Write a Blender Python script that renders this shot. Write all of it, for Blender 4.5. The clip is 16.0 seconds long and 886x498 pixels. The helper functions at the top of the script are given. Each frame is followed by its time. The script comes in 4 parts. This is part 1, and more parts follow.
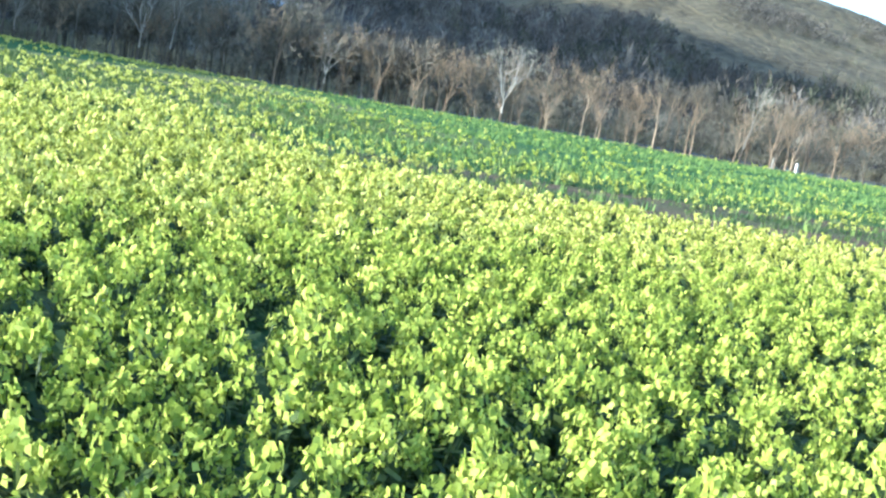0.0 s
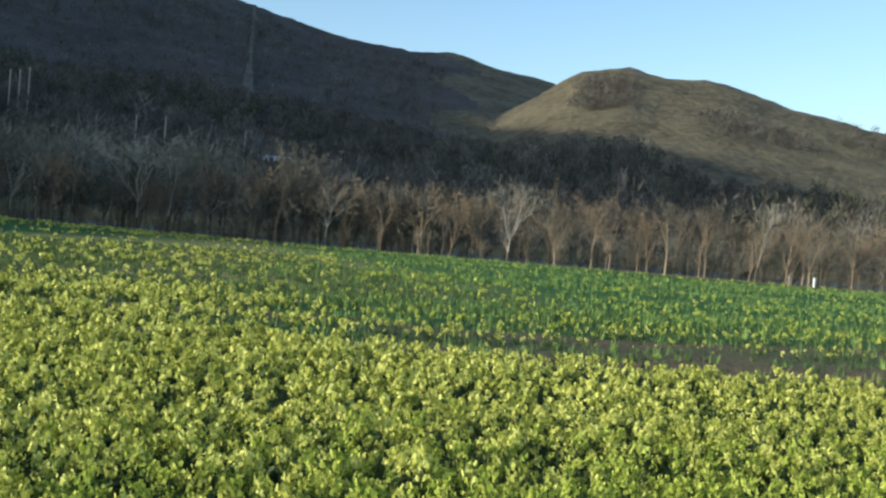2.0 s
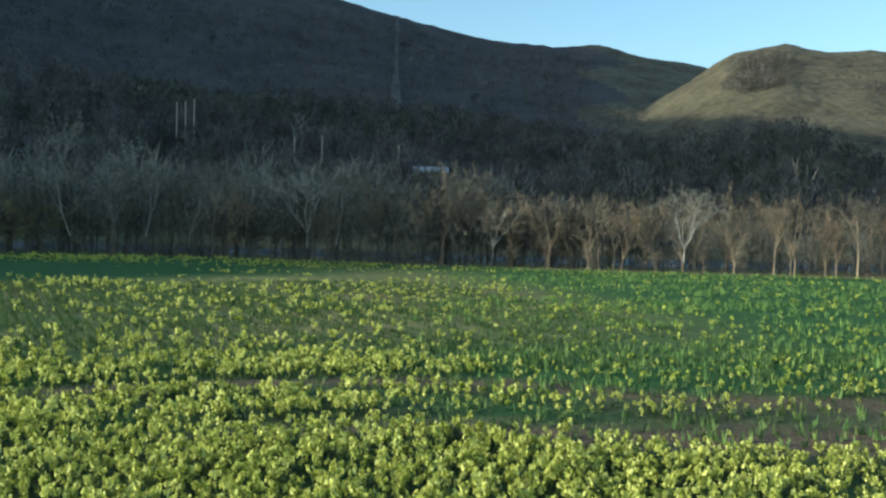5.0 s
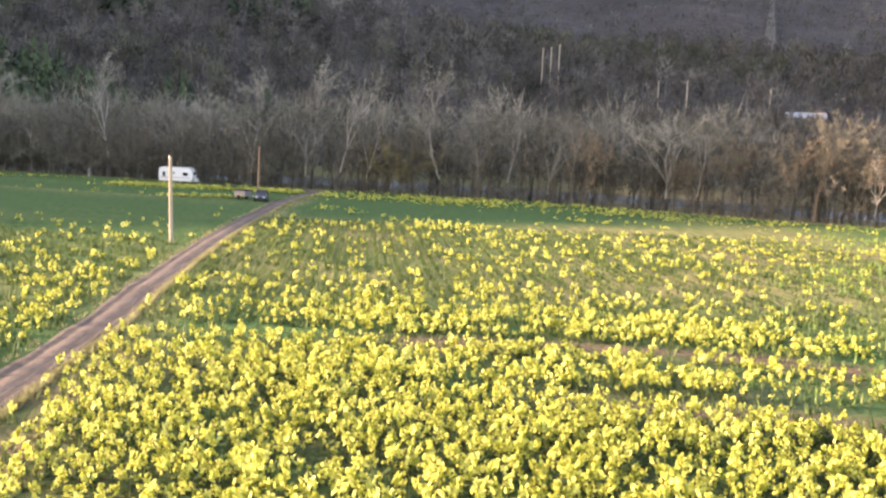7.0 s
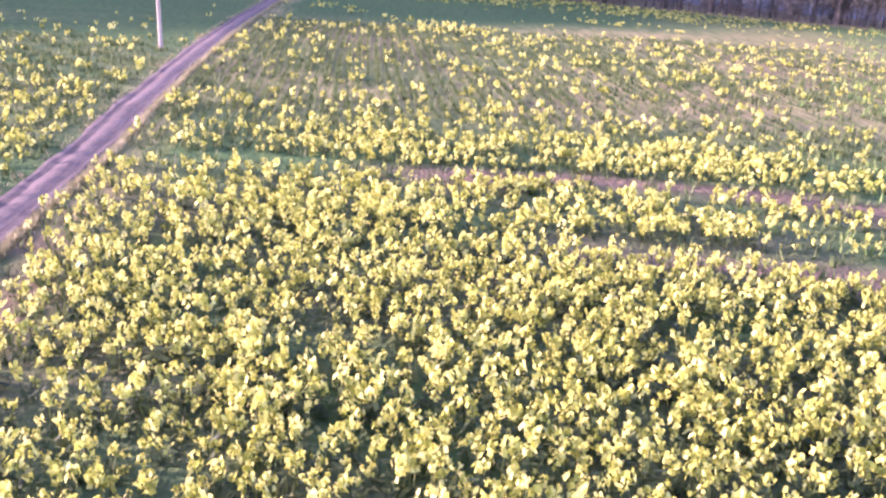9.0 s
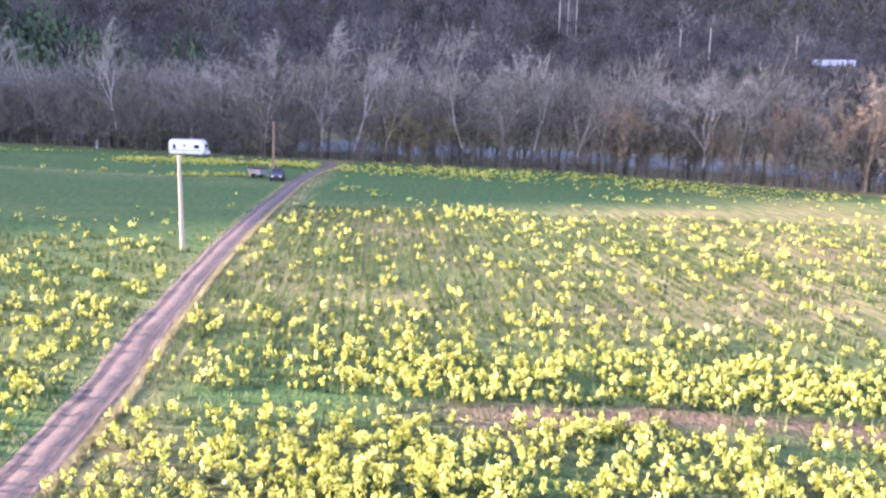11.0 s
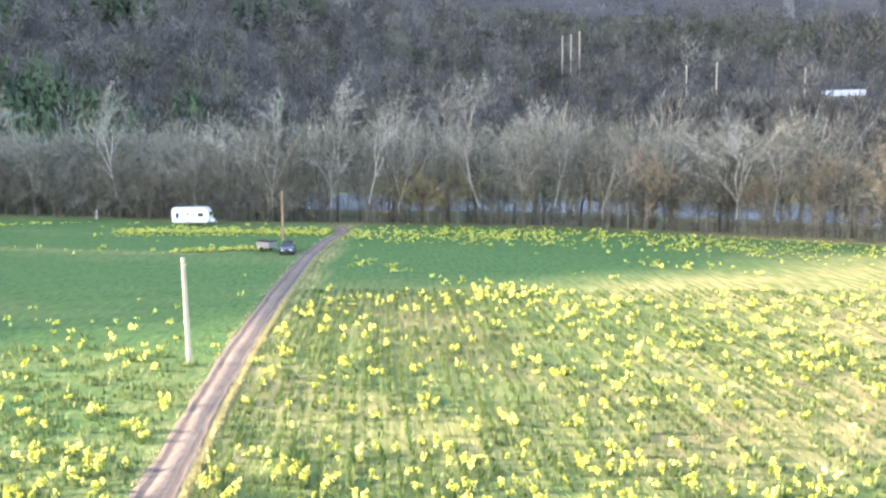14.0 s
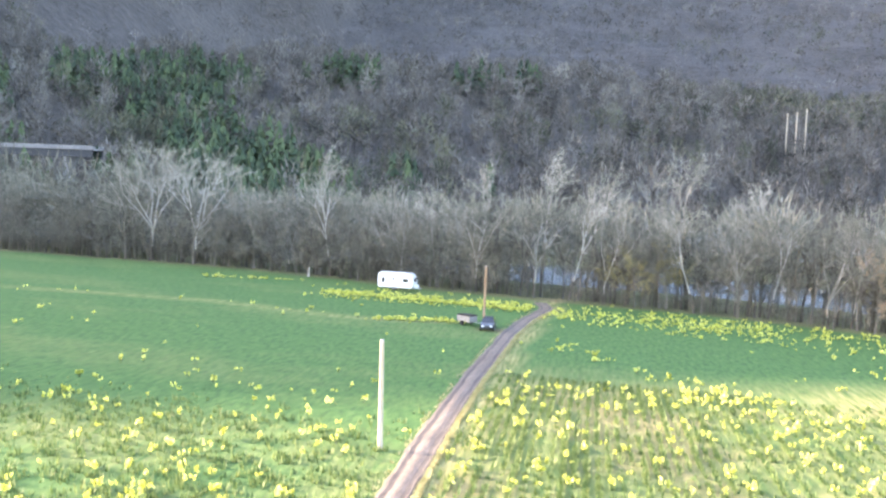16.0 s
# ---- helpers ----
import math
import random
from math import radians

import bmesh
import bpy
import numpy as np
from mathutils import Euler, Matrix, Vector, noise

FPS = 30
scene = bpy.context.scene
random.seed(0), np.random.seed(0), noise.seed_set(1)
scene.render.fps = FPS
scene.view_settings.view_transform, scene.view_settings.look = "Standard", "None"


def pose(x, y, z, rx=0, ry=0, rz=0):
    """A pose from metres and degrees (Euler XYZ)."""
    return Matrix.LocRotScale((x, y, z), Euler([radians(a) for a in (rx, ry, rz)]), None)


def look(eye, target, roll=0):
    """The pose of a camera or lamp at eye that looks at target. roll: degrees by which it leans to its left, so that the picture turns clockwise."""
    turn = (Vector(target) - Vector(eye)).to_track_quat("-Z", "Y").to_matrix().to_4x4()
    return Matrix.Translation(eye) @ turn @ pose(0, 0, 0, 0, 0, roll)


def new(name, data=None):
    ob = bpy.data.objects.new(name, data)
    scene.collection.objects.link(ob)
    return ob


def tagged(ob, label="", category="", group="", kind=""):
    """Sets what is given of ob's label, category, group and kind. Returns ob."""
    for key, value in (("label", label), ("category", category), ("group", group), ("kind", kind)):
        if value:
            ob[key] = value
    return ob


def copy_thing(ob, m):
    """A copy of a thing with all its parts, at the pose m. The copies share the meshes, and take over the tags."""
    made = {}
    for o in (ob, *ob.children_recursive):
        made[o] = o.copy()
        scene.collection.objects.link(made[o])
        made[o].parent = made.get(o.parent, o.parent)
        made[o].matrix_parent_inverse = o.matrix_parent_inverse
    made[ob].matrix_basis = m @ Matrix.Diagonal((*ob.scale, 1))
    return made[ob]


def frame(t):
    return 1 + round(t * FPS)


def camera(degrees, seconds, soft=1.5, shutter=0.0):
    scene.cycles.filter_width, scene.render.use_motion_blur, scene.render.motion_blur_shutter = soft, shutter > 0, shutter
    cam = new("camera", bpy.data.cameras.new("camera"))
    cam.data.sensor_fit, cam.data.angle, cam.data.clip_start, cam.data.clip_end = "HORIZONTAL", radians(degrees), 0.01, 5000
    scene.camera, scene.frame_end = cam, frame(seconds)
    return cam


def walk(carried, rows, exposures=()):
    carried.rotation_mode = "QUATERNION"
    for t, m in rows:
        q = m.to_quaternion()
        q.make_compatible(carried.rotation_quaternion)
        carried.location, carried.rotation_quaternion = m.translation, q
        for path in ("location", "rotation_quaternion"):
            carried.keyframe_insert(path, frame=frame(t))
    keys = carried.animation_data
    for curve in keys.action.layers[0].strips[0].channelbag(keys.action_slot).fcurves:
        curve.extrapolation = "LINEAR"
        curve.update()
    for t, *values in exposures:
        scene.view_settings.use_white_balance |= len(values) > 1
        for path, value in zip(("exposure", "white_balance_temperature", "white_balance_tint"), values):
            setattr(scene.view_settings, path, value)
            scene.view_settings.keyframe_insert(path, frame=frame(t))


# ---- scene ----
cam = camera(50.0, 16.0, soft=2.4)
EXPOSURE = [(0, 1.82, 4850, 5), (1.0, 1.88, 4950, 4), (1.5, 1.28, 5250, 5), (2.0, 0.52, 5560, 5), (2.5, 0.12, 5600, 0), (3.2, 0.12, 5600, -2), (5.3, 0.78, 5170, -4), (5.5, 1.57, 4750, 8), (5.75, 1.97, 4750, 35), (6.1, 2.18, 7280, 35), (7.0, 2.22, 7600, 31), (7.5, 2.36, 7600, 35), (8.0, 2.36, 6220, 67), (8.4, 2.34, 5700, 75), (9.5, 2.34, 5750, 77), (10.2, 2.48, 5640, 69), (12.3, 2.91, 6800, 25), (14.5, 3.21, 6650, 21), (16.0, 3.43, 6650, 24)]
PATH = [
    (0, (4.582, -29.446, 4.526), (5.5, -27.7, 4.189), 9.85),
    (0.5, (4.82, -28.17, 4.82), (5.752, -26.428, 4.499), 8.65),
    (1, (4.965, -26.831, 5.043), (5.894, -25.076, 4.805), 8.2),
    (1.5, (5.003, -25.657, 5.063), (5.913, -23.88, 4.945), 6.4),
    (2, (4.898, -24.379, 5.461), (5.796, -22.593, 5.404), 5.0),
    (2.5, (4.78, -23.403, 5.916), (5.689, -21.623, 5.856), 3.8),
    (3, (4.603, -22.48, 6.292), (5.531, -20.709, 6.244), 3.3),
    (3.2, (4.53, -22.113, 6.439), (5.468, -20.347, 6.392), 2.9),
    (5.3, (3.672, -20.218, 8.444), (4.069, -18.261, 8.336), 0.5),
    (5.5, (3.819, -19.969, 8.39), (3.851, -17.974, 8.245), 0.9),
    (6, (4.173, -19.133, 8.55), (4.047, -17.146, 8.361), 2.0),
    (6.5, (4.15, -18.727, 8.965), (4.02, -16.736, 8.826), 2.2),
    (7, (4.101, -18.396, 9.003), (3.973, -16.413, 8.784), 2.4),
    (7.5, (4.213, -17.917, 9.476), (4.097, -16.009, 8.888), 2.0),
    (8, (4.112, -17.432, 9.808), (4.004, -15.543, 9.161), 1.9),
    (8.5, (3.898, -16.657, 9.99), (3.792, -14.766, 9.347), 1.7),
    (9, (3.648, -15.801, 10.277), (3.544, -13.911, 9.632), 3.1),
    (9.5, (3.326, -14.795, 10.587), (3.215, -12.887, 9.995), 3.6),
    (10, (2.872, -13.76, 10.924), (2.752, -11.822, 10.444), 3.0),
    (10.2, (2.61, -13.356, 11.186), (2.487, -11.4, 10.788), 2.5),
    (12.3, (-0.008, -6.178, 13.37), (-0.179, -4.209, 13.065), 0.8),
    (12.5, (-0.29, -5.717, 13.47), (-0.46, -3.747, 13.168), 0.8),
    (13, (-0.777, -4.52, 14.22), (-0.949, -2.547, 13.942), 0.5),
    (13.5, (-1.028, -3.441, 14.73), (-1.199, -1.467, 14.454), -0.3),
    (14, (-1.278, -2.495, 15.191), (-1.441, -0.518, 14.94), -0.7),
    (14.5, (-1.321, -1.542, 15.647), (-1.483, 0.439, 15.427), -1.0),
    (15, (-1.373, -0.527, 16.164), (-1.531, 1.458, 15.983), -0.5),
    (15.5, (-2.071, 0.205, 16.496), (-2.361, 2.18, 16.372), -0.6),
    (16, (-2.15, 0.55, 16.687), (-2.731, 2.46, 16.566), 2.3),
]
walk(cam, [(t, look(eye, target, roll)) for t, eye, target, roll in PATH], EXPOSURE)

# ---- world, sun, exposure ----
SUN_AZ, SUN_EL = -90.0, 14.0
world = bpy.data.worlds.new("sky")
scene.world = world
world.use_nodes = True
wn = world.node_tree
sky = wn.nodes.new("ShaderNodeTexSky")
sky.sky_type, sky.sun_disc = "NISHITA", False
sky.sun_elevation, sky.sun_rotation = radians(SUN_EL), radians(SUN_AZ)
sky.air_density, sky.dust_density = 1.0, 1.5
wn.links.new(sky.outputs[0], wn.nodes["Background"].inputs[0])
wn.nodes["Background"].inputs[1].default_value = 0.16
sun = new("sun", bpy.data.lights.new("sun", "SUN"))
sun.data.energy, sun.data.angle, sun.data.color = 4.1, radians(0.6), (1.0, 0.83, 0.60)
sa, se = radians(SUN_AZ), radians(SUN_EL)
SUN = Vector((math.sin(sa) * math.cos(se), math.cos(sa) * math.cos(se), math.sin(se)))
sun.matrix_world = look(SUN * 50, (0, 0, 0))

rng = np.random.default_rng(5)


# ---- materials ----
def material(name, colours, scale=1.0, rough=0.8, bump=0.0, fine=8.0, metal=0.0, isle=0.0, spec=0.3, stretch=(1, 1, 1), trans=0.0, vary=0.0, tone=0.0):
    """A surface of two or three colours mixed by noise at two scales, with a fine relief."""
    m = bpy.data.materials.new(name)
    m.use_nodes = True
    t = m.node_tree
    b = t.nodes["Principled BSDF"]
    b.inputs["Roughness"].default_value, b.inputs["Metallic"].default_value = rough, metal
    b.inputs["Specular IOR Level"].default_value = spec
    co = t.nodes.new("ShaderNodeTexCoord")
    mp = t.nodes.new("ShaderNodeMapping")
    mp.inputs["Scale"].default_value = stretch
    t.links.new(co.outputs["Object"], mp.inputs["Vector"])
    big, small = t.nodes.new("ShaderNodeTexNoise"), t.nodes.new("ShaderNodeTexNoise")
    for n, s in ((big, scale), (small, scale * fine)):
        n.inputs["Scale"].default_value, n.inputs["Detail"].default_value = s, 4.0
        t.links.new(mp.outputs[0], n.inputs["Vector"])
    add = t.nodes.new("ShaderNodeMath")
    add.operation = "MULTIPLY_ADD"
    add.inputs[1].default_value = 0.5
    t.links.new(small.outputs["Fac"], add.inputs[0])
    half = t.nodes.new("ShaderNodeMath")
    half.operation = "MULTIPLY"
    half.inputs[1].default_value = 0.5
    t.links.new(big.outputs["Fac"], half.inputs[0])
    t.links.new(half.outputs[0], add.inputs[2])
    fac = add.outputs[0]
    if isle:
        g = t.nodes.new("ShaderNodeNewGeometry")
        mx = t.nodes.new("ShaderNodeMath")
        mx.operation = "MULTIPLY_ADD"
        mx.inputs[1].default_value = isle
        t.links.new(g.outputs["Random Per Island"], mx.inputs[0])
        sb = t.nodes.new("ShaderNodeMath")
        sb.operation = "SUBTRACT"
        sb.inputs[1].default_value = isle / 2
        t.links.new(fac, sb.inputs[0])
        t.links.new(sb.outputs[0], mx.inputs[2])
        fac = mx.outputs[0]
    if vary:
        info, shift = t.nodes.new("ShaderNodeObjectInfo"), t.nodes.new("ShaderNodeMath")
        shift.operation = "MULTIPLY_ADD"
        shift.inputs[1].default_value = vary
        t.links.new(info.outputs["Random"], shift.inputs[0])
        low = t.nodes.new("ShaderNodeMath")
        low.operation = "SUBTRACT"
        low.inputs[1].default_value = vary / 2
        t.links.new(fac, low.inputs[0])
        t.links.new(low.outputs[0], shift.inputs[2])
        fac = shift.outputs[0]
    if tone:
        mark, shift = t.nodes.new("ShaderNodeAttribute"), t.nodes.new("ShaderNodeMath")
        mark.attribute_name = "tone"
        shift.operation = "MULTIPLY_ADD"
        shift.inputs[1].default_value = tone
        t.links.new(mark.outputs["Fac"], shift.inputs[0])
        t.links.new(fac, shift.inputs[2])
        fac = shift.outputs[0]
    ramp = t.nodes.new("ShaderNodeValToRGB")
    els = ramp.color_ramp.elements
    while len(els) < len(colours):
        els.new(0.5)
    for i, c in enumerate(colours):
        els[i].position = 0.3 + 0.4 * i / max(1, len(colours) - 1)
        els[i].color = (*c, 1)
    t.links.new(fac, ramp.inputs[0])
    t.links.new(ramp.outputs[0], b.inputs["Base Color"])
    if bump:
        bp = t.nodes.new("ShaderNodeBump")
        bp.inputs["Strength"].default_value, bp.inputs["Distance"].default_value = 0.6, bump
        t.links.new(small.outputs["Fac"], bp.inputs["Height"])
        t.links.new(bp.outputs[0], b.inputs["Normal"])
    if trans:
        out = t.nodes["Material Output"]
        tr, mixer = t.nodes.new("ShaderNodeBsdfTranslucent"), t.nodes.new("ShaderNodeMixShader")
        t.links.new(ramp.outputs[0], tr.inputs[0])
        mixer.inputs[0].default_value = trans
        t.links.new(b.outputs[0], mixer.inputs[1])
        t.links.new(tr.outputs[0], mixer.inputs[2])
        t.links.new(mixer.outputs[0], out.inputs["Surface"])
    return m


M_TRACK = material("track_dirt", [(0.085, 0.068, 0.054), (0.135, 0.108, 0.087), (0.205, 0.165, 0.133)], 0.5, 0.95, 0.04, 10, stretch=(2, 0.4, 1))
# darker dirt colour for the two rut bands
M_RUT = material("dark_rut_dirt", [(0.045, 0.037, 0.031), (0.075, 0.062, 0.053), (0.11, 0.092, 0.078)], 0.8, 0.9, 0.04, 8, stretch=(2, 0.3, 1))
M_BLOOM = material("mustard_bloom", [(0.255, 0.285, 0.044), (0.53, 0.56, 0.098), (0.725, 0.73, 0.22)], 0.5, 0.7, 0, 10, isle=0.5, trans=0.3, tone=0.2)
M_CROP = material("crop_leaves", [(0.075, 0.145, 0.045), (0.14, 0.24, 0.065), (0.27, 0.365, 0.095)], 0.35, 0.75, 0, 10, isle=0.3, trans=0.25, tone=0.3)
M_BUD = material("mustard_buds", [(0.20, 0.265, 0.036), (0.40, 0.475, 0.066), (0.57, 0.62, 0.125)], 0.5, 0.75, 0, 10, isle=0.45, trans=0.3, tone=0.2)
M_LEAF = material("mustard_leaf", [(0.03, 0.055, 0.018), (0.065, 0.105, 0.028), (0.13, 0.17, 0.048)], 0.5, 0.6, 0, 10, isle=0.5, trans=0.25, tone=0.2)
M_GRASS = material("grass_blade", [(0.04, 0.08, 0.025), (0.085, 0.14, 0.04), (0.19, 0.235, 0.08)], 0.3, 0.65, 0, 10, isle=0.4, trans=0.25)
M_BARK = material("grey_bark", [(0.055, 0.05, 0.042), (0.115, 0.103, 0.085), (0.20, 0.182, 0.15)], 0.6, 0.9, 0.03, 9, stretch=(1, 1, 0.3), vary=0.3)
M_PALE = material("sycamore_bark", [(0.18, 0.169, 0.143), (0.32, 0.305, 0.268), (0.49, 0.475, 0.43)], 0.5, 0.85, 0.02, 7, stretch=(1, 1, 0.4), vary=0.3)
M_TWIG = material("bare_twigs", [(0.085, 0.082, 0.064), (0.15, 0.145, 0.114), (0.24, 0.232, 0.186)], 0.12, 0.9, 0, 6, isle=0.18, vary=0.3, tone=0.3)
M_TWIG_PALE = material("pale_sycamore_twigs", [(0.19, 0.18, 0.148), (0.29, 0.275, 0.228), (0.40, 0.383, 0.325)], 0.12, 0.9, 0, 6, isle=0.2, vary=0.3)
# russet budding twigs, their colour also lifted for crowns in the sun
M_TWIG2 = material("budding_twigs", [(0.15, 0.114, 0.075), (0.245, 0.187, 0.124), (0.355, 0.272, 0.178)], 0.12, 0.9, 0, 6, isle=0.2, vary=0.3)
# bark made paler and warmer, with low sunlight put into the colour
M_BARK_SUN = material("sunlit_bark", [(0.17, 0.13, 0.088), (0.28, 0.215, 0.148), (0.41, 0.325, 0.225)], 0.6, 0.9, 0.03, 9, stretch=(1, 1, 0.3), vary=0.3)
M_TWIG_BROWN = material("brown_twigs", [(0.095, 0.087, 0.066), (0.155, 0.142, 0.109), (0.235, 0.214, 0.167)], 0.12, 0.9, 0, 6, isle=0.18, vary=0.3)
M_TWIG_OLIVE = material("olive_budding_twigs", [(0.12, 0.105, 0.055), (0.20, 0.172, 0.085), (0.29, 0.25, 0.13)], 0.12, 0.9, 0, 6, isle=0.2)
M_BRUSH = material("brush_stems", [(0.06, 0.055, 0.042), (0.10, 0.092, 0.071), (0.155, 0.143, 0.112)], 0.2, 0.9, 0, 8, isle=0.2, tone=0.35)
M_WOODS = material("far_bare_woods", [(0.042, 0.04, 0.035), (0.09, 0.085, 0.074), (0.165, 0.154, 0.134)], 0.05, 0.95, 0, 3, isle=0.08, tone=0.36)
M_WOODS_PALE = material("far_pale_woods", [(0.07, 0.066, 0.058), (0.125, 0.118, 0.103), (0.21, 0.198, 0.175)], 0.05, 0.95, 0, 3, isle=0.08, tone=0.36)
M_WOODS_OLIVE = material("far_olive_woods", [(0.035, 0.042, 0.027), (0.08, 0.086, 0.058), (0.145, 0.147, 0.10)], 0.05, 0.95, 0, 3, isle=0.08, tone=0.36)
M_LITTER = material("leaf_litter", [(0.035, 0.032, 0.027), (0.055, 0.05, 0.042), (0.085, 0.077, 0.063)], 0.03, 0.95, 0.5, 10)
M_DRY = material("dry_verge_grass", [(0.21, 0.205, 0.09), (0.32, 0.305, 0.145), (0.44, 0.415, 0.225)], 0.4, 0.7, 0, 8, isle=0.35, trans=0.2)
M_PINE = material("pine_needles", [(0.03, 0.05, 0.03), (0.05, 0.078, 0.04), (0.08, 0.115, 0.052)], 0.06, 0.85, 0, 6, isle=0.2, tone=0.4)
M_HILL = material("wooded_hillside", [(0.04, 0.037, 0.033), (0.066, 0.06, 0.053), (0.10, 0.09, 0.078)], 0.012, 0.95, 6.0, 14)
M_HILL_DRY = material("dry_wooded_hillside", [(0.030, 0.027, 0.017), (0.110, 0.095, 0.056), (0.178, 0.152, 0.090)], 0.02, 0.95, 6.0, 6)
M_POLE = material("weathered_pole_wood", [(0.30, 0.25, 0.19), (0.42, 0.36, 0.28), (0.55, 0.48, 0.38)], 1.2, 0.85, 0.01, 8, stretch=(3, 3, 0.2))
M_POLE2 = material("brown_pole_wood", [(0.22, 0.145, 0.09), (0.32, 0.21, 0.135), (0.42, 0.29, 0.19)], 1.2, 0.85, 0.01, 8, stretch=(3, 3, 0.2))
M_WHITE = material("white_paint", [(0.72, 0.73, 0.74), (0.78, 0.79, 0.80), (0.82, 0.83, 0.84)], 0.8, 0.35, 0, 6, spec=0.5)
M_GLASS = material("dark_window_glass", [(0.02, 0.022, 0.026), (0.03, 0.033, 0.038)], 1, 0.08, 0, 4, spec=0.6)
M_RUBBER = material("black_rubber", [(0.012, 0.012, 0.012), (0.025, 0.024, 0.023)], 4, 0.85, 0.005, 6)
M_METAL = material("galvanised_metal", [(0.30, 0.31, 0.32), (0.42, 0.43, 0.44)], 3, 0.45, 0, 6, metal=0.8)
M_CAR = material("dark_car_paint", [(0.03, 0.034, 0.042), (0.045, 0.05, 0.06)], 1, 0.22, 0, 6, spec=0.6)
M_TARP = material("grey_trailer_sheet", [(0.20, 0.19, 0.18), (0.29, 0.28, 0.27)], 1, 0.7, 0.01, 6)
M_LAMP = material("red_lamp_glass", [(0.25, 0.012, 0.01), (0.35, 0.02, 0.015)], 2, 0.25, 0, 4)
M_ROOF = material("pale_metal_roof", [(0.40, 0.41, 0.43), (0.52, 0.53, 0.55)], 0.4, 0.5, 0, 6)
M_STEEL = material("dark_bridge_steel", [(0.035, 0.038, 0.045), (0.06, 0.064, 0.072)], 0.4, 0.6, 0, 6)
M_CONC = material("concrete", [(0.14, 0.14, 0.14), (0.20, 0.20, 0.20), (0.27, 0.265, 0.26)], 0.2, 0.85, 0.02, 8)


ROW_TURN = 8.6  # the drill rows, from north


def field_material():
    """The field's soil: green crop, thin straw patches and bare strips, from noise along the drill rows."""
    m = bpy.data.materials.new("field_soil")
    m.use_nodes = True
    t = m.node_tree
    b = t.nodes["Principled BSDF"]
    b.inputs["Roughness"].default_value = 0.95
    b.inputs["Specular IOR Level"].default_value = 0.1
    co = t.nodes.new("ShaderNodeTexCoord")

    def noise_node(scale, detail, stretch=(1, 1, 1)):
        mp = t.nodes.new("ShaderNodeMapping")
        mp.vector_type = "TEXTURE"
        mp.inputs["Scale"].default_value = [1 / s for s in stretch]
        mp.inputs["Rotation"].default_value = (0, 0, radians(ROW_TURN))
        n = t.nodes.new("ShaderNodeTexNoise")
        n.inputs["Scale"].default_value, n.inputs["Detail"].default_value = scale, detail
        t.links.new(co.outputs["Object"], mp.inputs[0])
        t.links.new(mp.outputs[0], n.inputs["Vector"])
        return n.outputs["Fac"]

    def ramp(fac, stops):
        r = t.nodes.new("ShaderNodeValToRGB")
        while len(r.color_ramp.elements) < len(stops):
            r.color_ramp.elements.new(0.5)
        for e, (p, c) in zip(r.color_ramp.elements, stops):
            e.position, e.color = p, (*c, 1)
        t.links.new(fac, r.inputs[0])
        return r.outputs[0]

    def mix(fac, a, c, kind="MIX"):
        x = t.nodes.new("ShaderNodeMix")
        x.data_type, x.blend_type = "RGBA", kind
        t.links.new(fac, x.inputs["Factor"])
        t.links.new(a, x.inputs["A"])
        t.links.new(c, x.inputs["B"])
        return x.outputs["Result"]

    green = ramp(noise_node(2.2, 6, (1, 0.3, 1)), [(0.32, (0.040, 0.09, 0.031)), (0.5, (0.056, 0.12, 0.037)), (0.68, (0.078, 0.143, 0.045))])
    straw = ramp(noise_node(2.3, 6, (1, 0.10, 1)), [(0.28, (0.055, 0.095, 0.03)), (0.43, (0.15, 0.16, 0.058)), (0.56, (0.25, 0.23, 0.095)), (0.72, (0.33, 0.29, 0.135))])
    soil = ramp(noise_node(5.0, 6, (1, 0.5, 1)), [(0.3, (0.085, 0.06, 0.038)), (0.7, (0.22, 0.155, 0.102))])
    a1 = t.nodes.new("ShaderNodeAttribute")
    a1.attribute_name = "bare"
    a2 = t.nodes.new("ShaderNodeAttribute")
    a2.attribute_name = "thin"
    col = mix(a2.outputs["Fac"], green, straw)
    col = mix(a1.outputs["Fac"], col, soil)
    t.links.new(col, b.inputs["Base Color"])
    bp = t.nodes.new("ShaderNodeBump")
    bp.inputs["Distance"].default_value = 0.12
    t.links.new(noise_node(6.0, 5, (1, 0.6, 1)), bp.inputs["Height"])
    t.links.new(bp.outputs[0], b.inputs["Normal"])
    return m


M_FIELD = field_material()


def water_material():
    m = bpy.data.materials.new("river_water")
    m.use_nodes = True
    t = m.node_tree
    b = t.nodes["Principled BSDF"]
    b.inputs["Base Color"].default_value = (0.10, 0.125, 0.14, 1)
    b.inputs["Roughness"].default_value = 0.22
    n, bp = t.nodes.new("ShaderNodeTexNoise"), t.nodes.new("ShaderNodeBump")
    n.inputs["Scale"].default_value, n.inputs["Detail"].default_value = 0.8, 4
    bp.inputs["Distance"].default_value, bp.inputs["Strength"].default_value = 0.35, 0.8
    t.links.new(n.outputs["Fac"], bp.inputs["Height"])
    t.links.new(bp.outputs[0], b.inputs["Normal"])
    return m


M_WATER = water_material()


